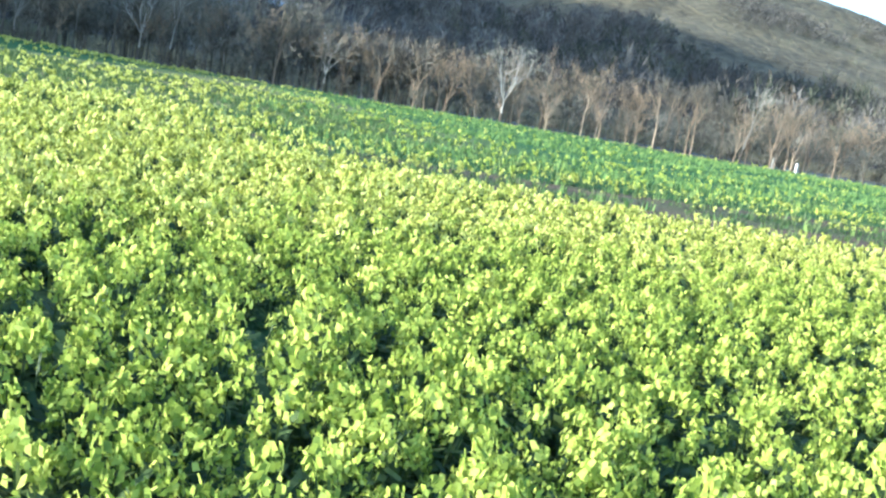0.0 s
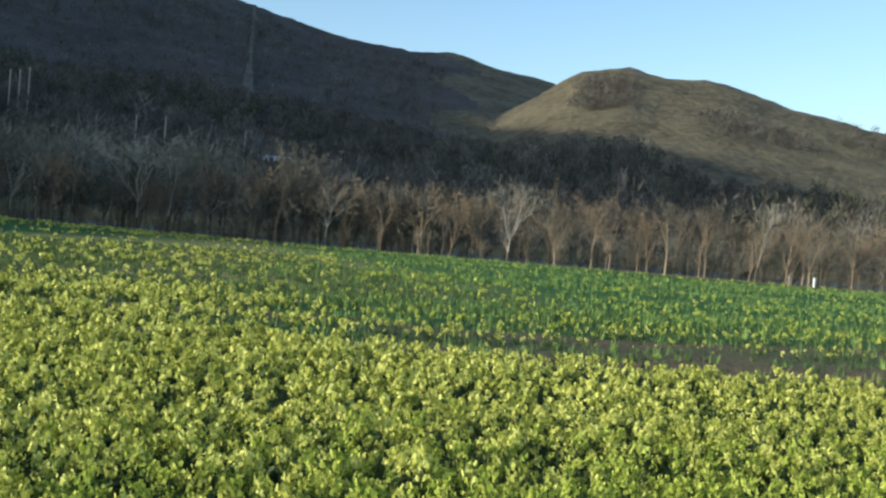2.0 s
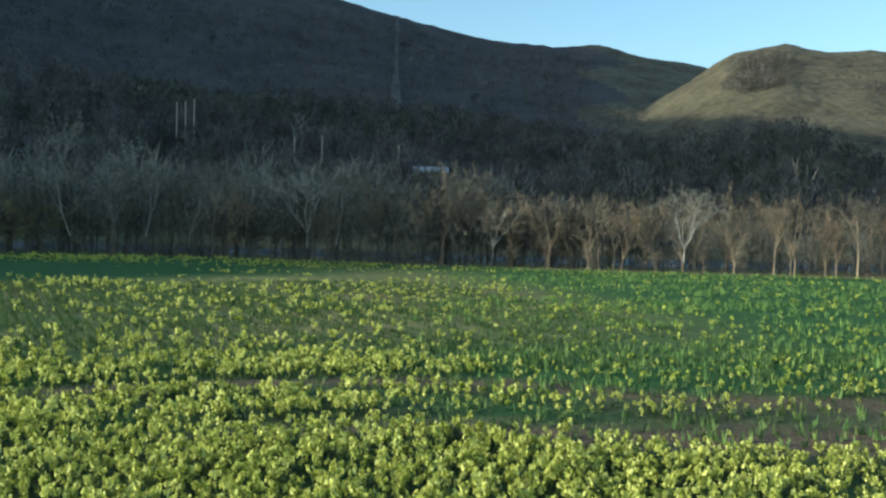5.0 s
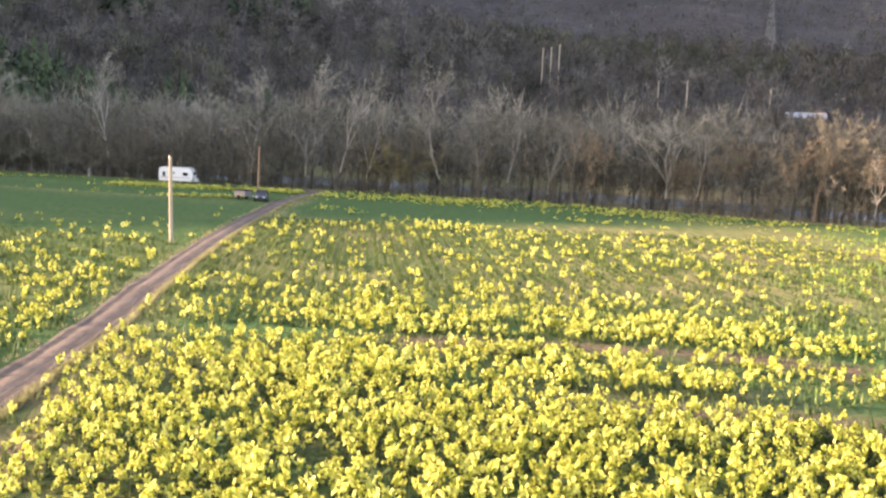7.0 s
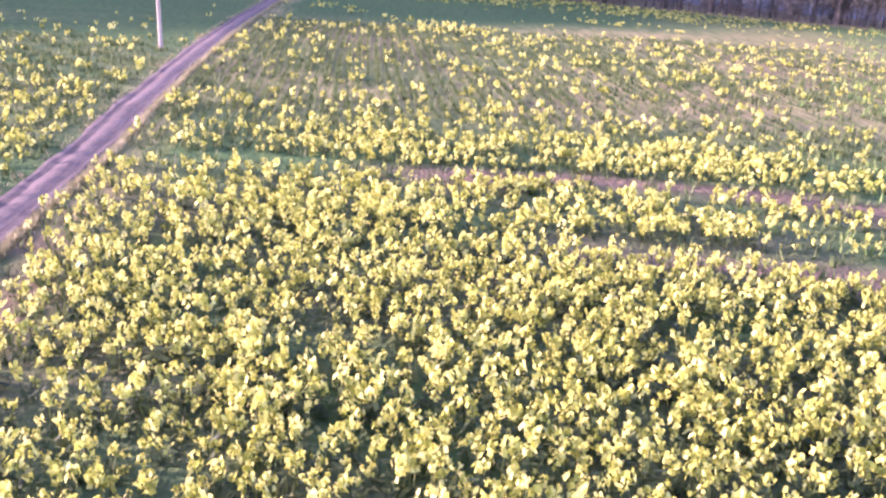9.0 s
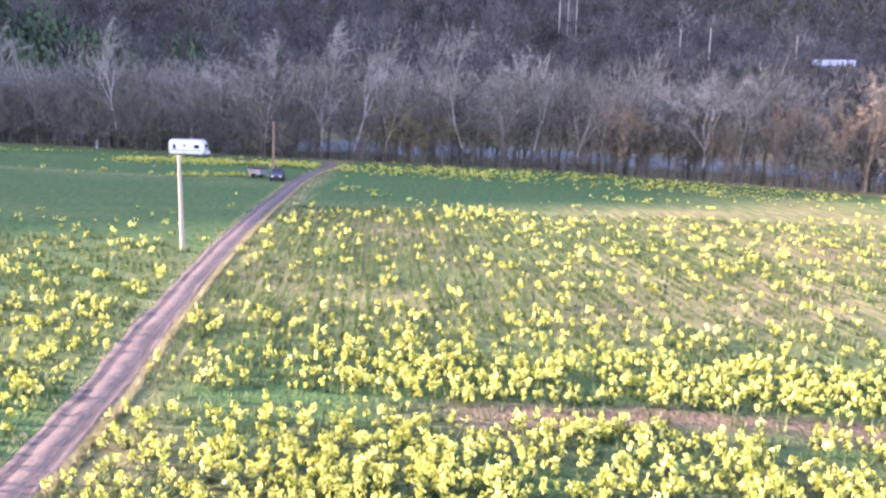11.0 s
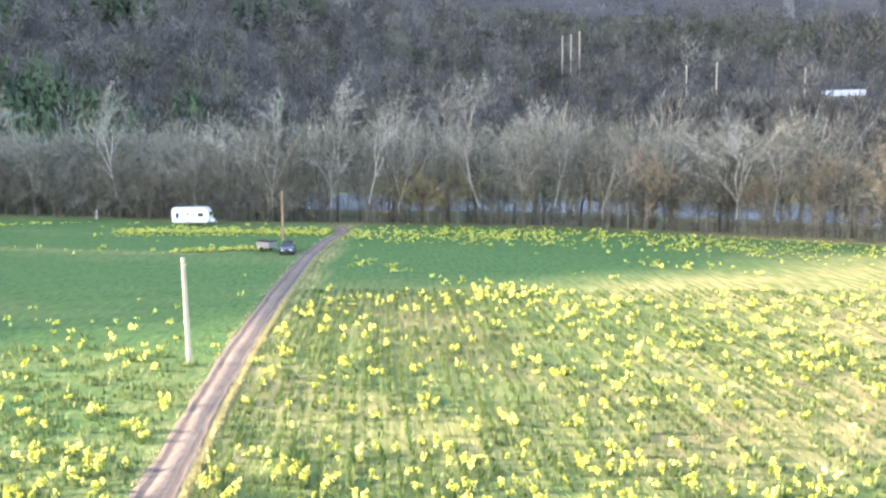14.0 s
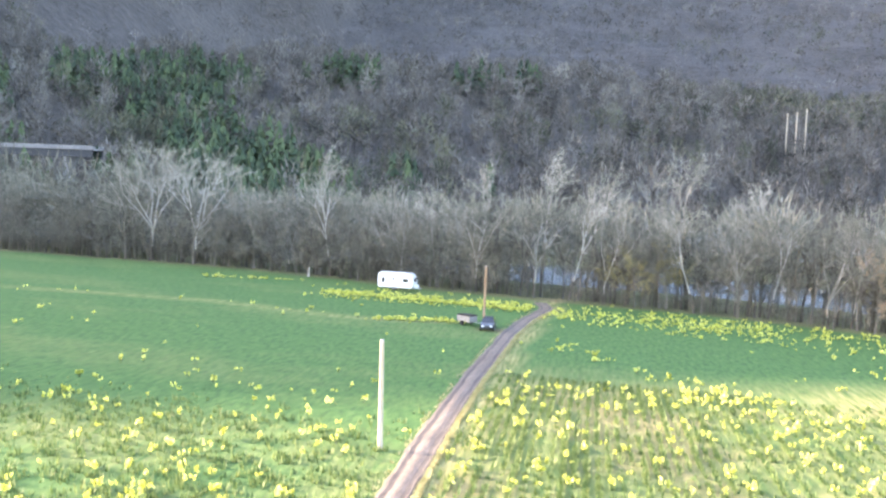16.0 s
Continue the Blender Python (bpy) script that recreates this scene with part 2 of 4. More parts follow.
# ---- mesh helpers ----
def mesh_from(name, verts, faces, mat):
    """One mesh object from arrays; faces all of one size."""
    verts, faces = np.asarray(verts, dtype=np.float32), np.asarray(faces, dtype=np.int32)
    me = bpy.data.meshes.new(name)
    k = faces.shape[1]
    me.vertices.add(len(verts))
    me.vertices.foreach_set("co", verts.ravel())
    me.loops.add(faces.size)
    me.loops.foreach_set("vertex_index", faces.ravel())
    me.polygons.add(len(faces))
    me.polygons.foreach_set("loop_start", np.arange(0, faces.size, k, dtype=np.int32))
    me.polygons.foreach_set("loop_total", np.full(len(faces), k, dtype=np.int32))
    me.update(calc_edges=True)
    me.materials.append(mat)
    return new(name, me)


def part(name, bm, mat, parent, label=""):
    me = bpy.data.meshes.new(name)
    bm.to_mesh(me)
    bm.free()
    me.materials.append(mat)
    ob = new(name, me)
    ob.parent = parent
    return tagged(ob, label=label)


def thing(name, x, y, z, rz, label, category, group=""):
    ob = new(name)
    ob.empty_display_size = 0.3
    ob.matrix_world = pose(x, y, z, 0, 0, rz)
    return tagged(ob, label, category, group)


def box(sx, sy, sz, x=0, y=0, z=0, bevel=0.02, seg=2):
    """A bevelled box whose base lies at z."""
    bm = bmesh.new()
    bmesh.ops.create_cube(bm, size=1, matrix=Matrix.Translation((x, y, z + sz / 2)) @ Matrix.Diagonal((sx, sy, sz, 1)))
    if bevel:
        bmesh.ops.bevel(bm, geom=bm.edges[:], offset=bevel, segments=seg, affect="EDGES")
    return bm


def tube(bm, a, b, ra, rb, n=6, cap=False):
    a, b = Vector(a), Vector(b)
    d = (b - a).normalized()
    u = d.orthogonal().normalized()
    v = d.cross(u)
    rows = []
    for p, r in ((a, ra), (b, rb)):
        rows.append([bm.verts.new(p + (u * math.cos(2 * math.pi * i / n) + v * math.sin(2 * math.pi * i / n)) * r) for i in range(n)])
    for i in range(n):
        bm.faces.new((rows[0][i], rows[0][(i + 1) % n], rows[1][(i + 1) % n], rows[1][i]))
    if cap:
        bm.faces.new(rows[1])
        bm.faces.new(rows[0][::-1])


# ---- the lie of the land ----
EDGE_X = np.array([-600, -300, -150, -95, -60, -30, -10, 6, 21, 35, 45, 58, 82, 112, 142, 180, 260, 600.0])
EDGE_Y = np.array([190, 178, 169, 166, 156, 148, 146, 141, 134, 127, 122, 115, 104, 94, 84, 74, 60, 20.0])


def edge(x):
    """Where the field ends and the wooded river bank begins."""
    return np.interp(x, EDGE_X, EDGE_Y)


def smooth(a, b, v):
    s = np.clip((v - a) / (b - a), 0, 1)
    return s * s * (3 - 2 * s)


def wave(x, y, s, k=0.0):
    return (np.sin(x * s + k) * np.cos(y * s * 1.3 + 2 * k) + 0.5 * np.sin((x + y) * s * 2.3 + 1.7 * k) + 0.25 * np.sin((x - 1.7 * y) * s * 4.1 + k)) / 1.75


def height(x, y):
    """The ground: a flat field, a low bank, the river bed and the plain beyond."""
    d = y - edge(x)
    z = 0.06 * wave(x, y, 0.11)
    z = z - 1.0 * smooth(3, 16, d) - 2.6 * smooth(38, 54, d) + 4.6 * smooth(88, 106, d)
    return z + smooth(130, 420, d) * 5 * (1 + 0.5 * wave(x, y, 0.02))


TRACK_PTS = [(-7.0, -40), (-9.5, -10), (-12.3, 8), (-13.2, 14.4), (-14.5, 24), (-16.5, 34), (-19.0, 48.5), (-21.5, 65), (-23.8, 82), (-27.0, 110), (-27.9, 125), (-27.6, 139), (-30.5, 146)]


def track_x(y):
    return np.interp(y, [p[1] for p in TRACK_PTS], [p[0] for p in TRACK_PTS])


# ---- ground ----
def strip_far(x):
    """The far one of two bare strips that cross the field."""
    return np.interp(x, [-10, 0, 8, 15, 21, 26, 36, 52, 90], [24.2, 24.4, 25.0, 24.6, 22.6, 18.5, 14.5, 14.0, 12.0])


def strip_near(x):
    return np.interp(x, [-10, 5, 12, 17, 20, 27, 41, 90], [15.6, 15.2, 14.6, 13.2, 11.2, 9.2, 5.4, -1.0])


def flower_density(x, y):
    """How thick the mustard stands (0 to 1): dense near the start, bare strips, loose bands further on."""
    tx = track_x(y)
    n = wave(x, y, 0.22, 0.4) * 0.5 + 0.5 * wave(x, y, 0.6, 1.9)
    tuffet = wave(x + 0.5 * wave(y, x, 1.1, 0.2), y + 0.5 * wave(x, y, 0.9, 1.0), 3.6, 0.7)
    s1, s2 = strip_far(x), strip_near(x)
    w2 = np.interp(x, [0, 12, 20, 30, 45], [0.3, 1.2, 2.4, 3.2, 3.6])
    dense = smooth(s2 - w2 + 0.8, s2 - w2 - 1.2, y) * np.clip(0.85 + 0.4 * n, 0.2, 1) * np.clip(0.92 + 0.75 * tuffet, 0.15, 1.2) * np.interp(x, [-9, -2, 5], [0.62, 0.8, 1.1]) * (1 - 0.45 * smooth(24, 48, x))
    heart = np.exp(-(((x + 3.2) / 5.4) ** 2 + ((y - 18.4) / 3.6) ** 2)) * 1.3
    mid = smooth(s2 + w2, s2 + w2 + 1.2, y) * smooth(s1 - 0.8, s1 - 2.0, y) * np.clip(0.42 + 0.6 * n, 0.06, 1) * (0.13 + 0.87 * smooth(32, 10, x)) * smooth(75, 55, x)
    band = smooth(s1 + 0.6, s1 + 1.6, y) * smooth(s1 + 10, s1 + 6.0, y) * np.clip(0.62 + 0.6 * n, 0.1, 1) * (0.17 + 0.83 * smooth(-9, -1, x) * smooth(26, 12, x))
    loose = smooth(s1 + 7, s1 + 10, y) * smooth(58, 50, y) * 0.10 * (1 + n) * (1 - 0.5 * smooth(10, 24, x))
    patch = 0.8 * (0.35 + 0.65 * smooth(62, 38, x)) * smooth(42, 54, y) * smooth(88, 80, y) * (0.09 + 0.10 * smooth(-8, 22, x) + 0.13 * smooth(0.0, 0.7, wave(x, y, 0.13, 2.2) + 0.35 * smooth(-5, 20, x)) + 0.12 * smooth(0.2, 0.6, wave(x, y, 0.5, 0.9)))
    east = smooth(22, 45, x) * smooth(20, 30, y) * smooth(edge(x) - 1, edge(x) - 5, y) * 0.04 * smooth(-0.2, 0.5, wave(x, y, 0.07, 4.4))
    clumps = smooth(76, 82, y) * smooth(116, 96, y) * 0.24 * (wave(x, y, 0.16, 5) > 0.35)
    rim = np.exp(-((y - edge(x) + 13 + 3 * wave(x, y, 0.05)) / 8.0) ** 2) * 0.75 * smooth(-1.1, 0.3, wave(x, y * 0.6, 0.13, 3)) * (y < edge(x) - 1.5) * (1 - 0.72 * smooth(34, 60, x))
    shaded = np.exp(-(((x + 12) / 8.5) ** 2 + ((y - 79) / 3.4) ** 2)) * 0.5 * smooth(-0.4, 0.4, wave(x, y, 0.6, 2.4))
    d = np.maximum.reduce([dense, heart, mid, band, loose, patch, east, clumps, rim, shaded])
    d = d * (1 - 0.6 * smooth(34, 55, x) * smooth(45, 60, y))
    d = d * np.where((y > 3) & (y < 14), smooth(1.5, 5.0, x - tx), 1)
    dl = (0.16 * smooth(40, 26, y) + 0.13) * smooth(74, 54, y) * np.clip(0.7 + 0.9 * n, 0, 1.4) + 0.016 * smooth(130, 60, y) * (1 + n) + rim * 0.22 * smooth(-75, -50, x)
    path = np.interp(x, [-110, -72, -54, -45, -35], [116, 118.5, 114.7, 114, 116.5])
    streak = np.exp(-((y - path) / 0.9) ** 2) * smooth(-33, -36, x) * (0.08 + 0.8 * smooth(-47, -43, x)) * smooth(-110, -95, x)
    streak = np.maximum(streak, np.exp(-((y - 134 + 0.14 * (x + 30)) / 0.8) ** 2) * smooth(-66, -60, x))
    streak = np.maximum(streak, np.exp(-((y - 149.5 - 0.15 * (x + 84)) / 1.2) ** 2) * smooth(-94, -90, x) * smooth(-72, -76, x) * 0.8)
    d = np.where(x < tx, np.maximum(dl, streak), d)
    return np.clip(d * smooth(1.1, 1.9, np.abs(x - tx)), 0, 1)


def lines(a, b, step, far):
    inner = np.arange(a, b + step / 2, step)
    out = [1.15 ** i for i in range(1, 60)]
    right = [b + step * 6 * (o - 1) for o in out if step * 6 * (o - 1) < far]
    left = [a - step * 6 * (o - 1) for o in out if step * 6 * (o - 1) < far]
    return np.array(left[::-1] + list(inner) + right)


gx, gy = lines(-150, 170, 1.9, 3500), lines(-50, 190, 1.5, 3500)
GX, GY = np.meshgrid(gx, gy)
GZ = height(GX, GY)
idx = np.arange(GX.size).reshape(GX.shape)
quads = np.stack([idx[:-1, :-1], idx[:-1, 1:], idx[1:, 1:], idx[1:, :-1]], -1).reshape(-1, 4)
ground = mesh_from("ground", np.stack([GX, GY, GZ], -1).reshape(-1, 3), quads, M_FIELD)
tagged(ground, "green crop field with bare soil strips and thin straw patches", "field", kind="structure")
d0 = GY - edge(GX)
right_of = GX > track_x(GY) + 1.3
s1g, s2g = strip_far(GX), strip_near(GX)
n1, n2 = wave(GX, GY, 0.35, 0.8), wave(GX, GY, 0.08, 1.2)
bare = smooth(2.1, 0.7, np.abs(GY - s1g + 0.3 * n1)) * smooth(-6, 3, GX) * 0.95
w2g = np.interp(GX, [0, 12, 20, 30, 45], [1.2, 2.0, 3.2, 4.4, 5.0])
bare = np.maximum(bare, smooth(w2g, w2g * 0.4, np.abs(GY - s2g + 0.4 * n1)) * smooth(1, 9, GX) * 0.95)
bare = np.maximum(bare, smooth(s2g + 1, s2g - 1, GY) * np.clip(0.22 + 0.4 * n1, 0, 0.7))
bare = np.maximum(bare, ((GY > s2g) & (GY < s1g)) * np.clip(0.22 + 0.34 * smooth(18, 32, GX) + 0.35 * n1, 0, 0.8) * smooth(95, 65, GX))
bare = np.maximum(bare, smooth(5.5, 2, GX - track_x(GY)) * smooth(15, 11, GY) * smooth(0, 5, GY) * 0.9) * right_of
bare = np.maximum(bare, right_of * smooth(34, 44, GY) * smooth(84, 74, GY) * 0.4 * smooth(50, 34, GX) * smooth(0.05, 0.6, wave(GX, GY * 0.5, 0.16, 2.7) + 0.3 * n1))
# a soil-coloured blotch between the parked car and the track
bare = np.maximum(bare, np.exp(-(((GX + 28.8) / 2.2) ** 2 + ((GY - 113) / 1.8) ** 2)) * 0.9)
bare = np.maximum(bare, smooth(-1.2, 1.0, d0 + 1.0 * wave(GX, GY, 0.3)) * 0.55)
thin = smooth(24, 50, GY) * smooth(98, 78, GY - 0.45 * np.maximum(GX, 0)) * right_of * np.clip(0.28 + 0.42 * smooth(0, 22, GX) + 0.6 * smooth(-0.6, 0.6, n2 + 0.4 * n1), 0, 1)
thin = np.maximum(thin, smooth(12, 40, GX) * smooth(34, 60, GY) * smooth(-6, -22, d0) * (0.6 + 0.3 * n1)) * smooth(54, 36, GX)
thin = np.maximum(thin, (~right_of) * smooth(66, 50, GY) * 0.36 * smooth(-0.5, 0.3, wave(GX, GY, 0.12, 3.1)))
thin = np.maximum(thin, (~right_of) * smooth(60, 75, GY) * 0.16 * smooth(-0.1, 0.7, wave(GX * 0.5, GY * 1.6, 0.09, 0.6) + 0.4 * n1))
thin = np.maximum(thin, smooth(-4.0, -2.6, d0) * smooth(10, 40, GX))
thin = np.maximum(thin, smooth(1.8, 0.8, np.abs(GX - track_x(GY) - 1.5)) * 0.95)
thin = np.maximum(thin, (~right_of) * smooth(2.5, 0.8, np.abs(GY - np.interp(GX, [-110, -72, -54, -45, -35], [116, 118.5, 114.7, 114, 116.5]))) * smooth(-33, -38, GX) * smooth(-120, -90, GX) * 0.5)
for name, values in (("bare", bare), ("thin", np.clip(thin, 0, 1))):
    at = ground.data.attributes.new(name, "FLOAT", "POINT")
    at.data.foreach_set("value", values.astype(np.float32).ravel())
ground.data.polygons.foreach_set("use_smooth", np.ones(len(quads), dtype=bool))

# the river
rx = np.linspace(-420, 420, 85)
rv = np.concatenate([np.stack([rx, edge(rx) + o, np.full_like(rx, -1.9)], 1) for o in (40.0, 104.0)])
rf = np.array([[i, i + 1, len(rx) + i + 1, len(rx) + i] for i in range(len(rx) - 1)])
river = tagged(mesh_from("water", rv, rf, M_WATER), "slow grey river behind the bare trees", "river", kind="structure")


# the farm track: two worn ruts and a raised middle
def build_track():
    ys = np.concatenate([np.arange(-40, 140, 0.5), np.arange(140, 146.1, 0.5)])
    xs = track_x(ys)
    k = np.ones(13) / 13
    xs = np.convolve(np.pad(xs, 6, mode="edge"), k, mode="valid")
    off = np.array([-1.05, -0.92, -0.72, -0.42, -0.28, 0.0, 0.28, 0.42, 0.72, 0.92, 1.05])
    rise = np.array([-0.05, 0.04, 0.02, 0.0, 0.03, 0.075, 0.03, 0.0, 0.02, 0.04, -0.05]) + 0.03
    wob = 0.06 * np.sin(ys * 0.5) + 0.06 * np.sin(ys * 1.9 + 1)
    v = np.zeros((len(ys), len(off), 3))
    for j in range(len(off)):
        v[:, j, 0] = xs + off[j] * (1 + 0.05 * np.sin(ys * 0.9 + j) + 0.06 * np.sin(ys * 0.23)) + wob * 0.5
        v[:, j, 1] = ys
        v[:, j, 2] = height(v[:, j, 0], ys) + rise[j] + 0.012 * np.sin(ys * 3.1 + j * 2)
    ix = np.arange(v.shape[0] * v.shape[1]).reshape(v.shape[:2])
    f = np.stack([ix[:-1, :-1], ix[:-1, 1:], ix[1:, 1:], ix[1:, :-1]], -1).reshape(-1, 4)
    ob = mesh_from("track", v.reshape(-1, 3), f, M_TRACK)
    ob.data.polygons.foreach_set("use_smooth", np.ones(len(f), dtype=bool))
    ob.data.materials.append(M_RUT)
    col = np.tile(np.arange(len(off) - 1), len(ys) - 1)
    ob.data.polygons.foreach_set("material_index", np.isin(col, (2, 7)).astype(np.int32))
    return tagged(ob, "rutted dirt farm track through the flowering field", "dirt track", kind="structure")


build_track()

# ---- hills ----
EYE0 = (3.0, -20.0)
M_AZ = [-150, -88, -80, -60, -30, 0, 7.5, 11.2, 14.7, 18, 21.3, 24, 26.7, 29, 32.5, 38, 50, 80]
M_EL = [1, 2.5, 12, 14.5, 13.5, 12.4, 12.1, 12.1, 11.4, 10.4, 9.9, 9.7, 9.8, 9.25, 8.55, 6.5, 3.5, 2]
F_AZ = [-150, -88, -78, -60, -45, -25, -15, -6, 5, 14.4, 22, 30, 34.5, 37.8, 39.6, 43, 50, 60, 80]
F_EL = [0.5, 1, 4, 6, 6.6, 7.2, 6.9, 6.4, 5.6, 5.1, 4.2, 3.2, 3.8, 4.2, 2.9, 1.9, 1.7, 1.5, 1.3]
R_AZ = [-100, 24, 27, 29.3, 32, 34, 36.9, 39, 42.4, 46, 52.5, 60, 80]
R_EL = [0, 0.5, 3, 6.3, 8.1, 9.4, 9.8, 9.4, 9.1, 8.05, 6.45, 4.6, 3]
RIDGE_Y = [-400, -100, 0, 40, 54, 60, 69.5, 75, 83.5, 89, 94, 99, 111, 118, 126, 150, 250, 400, 500, 800, 930, 965, 1000, 1140, 1340, 1600, 2400]
RIDGE_H = [0, 40, 105, 151, 157.8, 160.3, 164.1, 167, 168.4, 170.4, 172.3, 175.7, 180, 190, 198, 210, 270, 345, 370, 395, 411, 465, 525, 570, 650, 700, 700]


def hill_height(x, y):
    az = np.degrees(np.arctan2(x - EYE0[0], y - EYE0[1]))
    r = np.hypot(x - EYE0[0], y - EYE0[1])

    def layer(azs, els, crest, foot, back):
        top = 7 + crest * np.tan(np.radians(np.interp(az, azs, els)))
        rise = np.clip((r - foot) / (crest - foot), 0, 1)
        fall = np.clip((r - crest) / back, 0, 1)
        return top * rise ** 1.15 * (1 - 0.45 * smooth(0, 1, fall))

    m = layer(M_AZ, M_EL, 1650, 560, 900)
    f = layer(F_AZ, F_EL, 640, 320, 420)
    h = layer(R_AZ, R_EL, 1150, 560, 700)
    ridge = np.interp(y, RIDGE_Y, RIDGE_H) * np.exp(-((x + 700) / 240.0) ** 2)
    rough = 1 + 0.05 * wave(x, y, 0.011, 0.7) * np.clip((1500 - r) / 600, 0, 1) + 0.02 * wave(x, y, 0.03, 2.0)
    return np.maximum.reduce([np.maximum(np.maximum(m, f), h) * rough, ridge])


az = np.radians(np.arange(-150, 95.1, 0.55))
rr = np.concatenate([np.arange(300, 700, 8), np.arange(700, 1800, 14), np.arange(1800, 2700, 60)])
AZ, RR = np.meshgrid(az, rr)
HX, HY = EYE0[0] + RR * np.sin(AZ), EYE0[1] + RR * np.cos(AZ)
HZ = hill_height(HX, HY)
keep = np.maximum(0, HZ - 0.0)
HZ = height(HX, HY) - 1.5 + keep
idx = np.arange(HX.size).reshape(HX.shape)
quads = np.stack([idx[:-1, :-1], idx[:-1, 1:], idx[1:, 1:], idx[1:, :-1]], -1).reshape(-1, 4)
mountain = mesh_from("hills", np.stack([HX, HY, HZ], -1).reshape(-1, 3), quads, M_HILL)
mountain.data.polygons.foreach_set("use_smooth", np.ones(len(quads), dtype=bool))
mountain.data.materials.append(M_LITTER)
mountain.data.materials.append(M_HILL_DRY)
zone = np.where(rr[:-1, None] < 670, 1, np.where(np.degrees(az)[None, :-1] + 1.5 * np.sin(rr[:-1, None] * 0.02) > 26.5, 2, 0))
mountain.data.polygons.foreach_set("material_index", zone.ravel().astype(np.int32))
tagged(mountain, "wooded brown hills and a long mountain ridge", "mountain", kind="structure")


# ---- plants of the field, by the thousand ----
def scatter(name, pts, templates, mats_of, label, category, turn=True, lean=0.0):
    """Joins many turned and scaled copies of small templates into one mesh. pts: x, y, z, size."""
    pick = rng.integers(0, len(templates), len(pts))
    vs, fs, ms, tones, base = [], [], [], [], 0
    for k, (tv, tf, tm) in enumerate(templates):
        sel = pts[pick == k]
        if not len(sel):
            continue
        a = rng.uniform(0, 2 * np.pi, len(sel)) if turn else np.zeros(len(sel))
        c, s = np.cos(a)[:, None], np.sin(a)[:, None]
        size = sel[:, 3][:, None]
        x = (tv[None, :, 0] * c - tv[None, :, 1] * s) * size + sel[:, 0][:, None]
        y = (tv[None, :, 0] * s + tv[None, :, 1] * c) * size + sel[:, 1][:, None]
        zz = tv[None, :, 2] * size * rng.uniform(0.85, 1.15, len(sel))[:, None]
        if lean:
            x = x + zz * rng.normal(0, lean, len(sel))[:, None]
            y = y + zz * rng.normal(0, lean, len(sel))[:, None]
        z = zz + sel[:, 2][:, None]
        v = np.stack([x, y, z], -1).reshape(-1, 3)
        f = (tf[None] + (np.arange(len(sel)) * len(tv))[:, None, None]).reshape(-1, tf.shape[1]) + base
        vs.append(v)
        fs.append(f)
        ms.append(np.tile(tm, len(sel)))
        tones.append(np.repeat(rng.uniform(-0.5, 0.5, len(sel)), len(tv)))
        base += len(v)
    ob = mesh_from(name, np.concatenate(vs), np.concatenate(fs), mats_of[0])
    for m in mats_of[1:]:
        ob.data.materials.append(m)
    ob.data.polygons.foreach_set("material_index", np.concatenate(ms).astype(np.int32))
    ob.data.attributes.new("tone", "FLOAT", "POINT").data.foreach_set("value", np.concatenate(tones).astype(np.float32))
    return tagged(ob, label, category, kind="stuff")


def quad_at(p, u, v):
    return [p - u - v, p + u - v, p + u * 0.7 + v, p - u * 0.7 + v]


def flower_template(r, heads, blooms, leaves, tall=0.72, wide=0.16, petal=1.0):
    """A mustard plant: a leafy foot and one or more upright heads of small yellow blooms."""
    verts, faces, mats = [], [], []

    def add(q, m):
        faces.append([len(verts) + i for i in range(4)])
        verts.extend(q)
        mats.append(m)

    def unit(v):
        return v / (np.linalg.norm(v) + 1e-9)

    for _ in range(heads):
        a, d = r.uniform(0, 2 * np.pi), wide * np.sqrt(r.uniform(0, 1)) * (heads > 1)
        mid = np.array([np.cos(a) * d, np.sin(a) * d, tall * r.uniform(0.72, 1.0)])
        root = mid * np.array([0.3, 0.3, 0])
        side = np.array([-np.sin(a), np.cos(a), 0]) * 0.014
        add([root - side, root + side, mid + side, mid - side], 1)
        w, h = r.uniform(0.09, 0.17), r.uniform(0.10, 0.20)
        for _ in range(blooms):
            n = unit(r.normal(0, 1, 3))
            p = mid + n * np.array([w, w, h]) * r.uniform(0.55, 1.05)
            u = unit(np.cross(n, np.array([0, 0, 1.0]) + r.normal(0, 0.3, 3)))
            v = unit(np.array([0, 0, 1.0]) + r.normal(0, 0.45, 3))
            s = r.uniform(0.042, 0.074) * petal
            add(quad_at(p, u * s * 0.95, v * s * 1.1), 0)
    for _ in range(leaves):
        a, d = r.uniform(0, 2 * np.pi), wide * r.uniform(0.2, 1.5)
        p = np.array([np.cos(a) * d, np.sin(a) * d, tall * r.uniform(0.08, 0.62)])
        out = np.array([np.cos(a), np.sin(a), r.uniform(-0.6, 0.9)]) * r.uniform(0.06, 0.13)
        side = np.array([-np.sin(a), np.cos(a), r.uniform(-0.3, 0.3)]) * r.uniform(0.035, 0.07)
        add(quad_at(p, side, out), 1)
    return np.array(verts), np.array(faces), np.array(mats)


def sample(n, x0, x1, y0, y1, density):
    x, y = rng.uniform(x0, x1, n), rng.uniform(y0, y1, n)
    k = rng.uniform(0, 1, n) < density(x, y)
    x, y = x[k], y[k]
    return x, y, height(x, y)


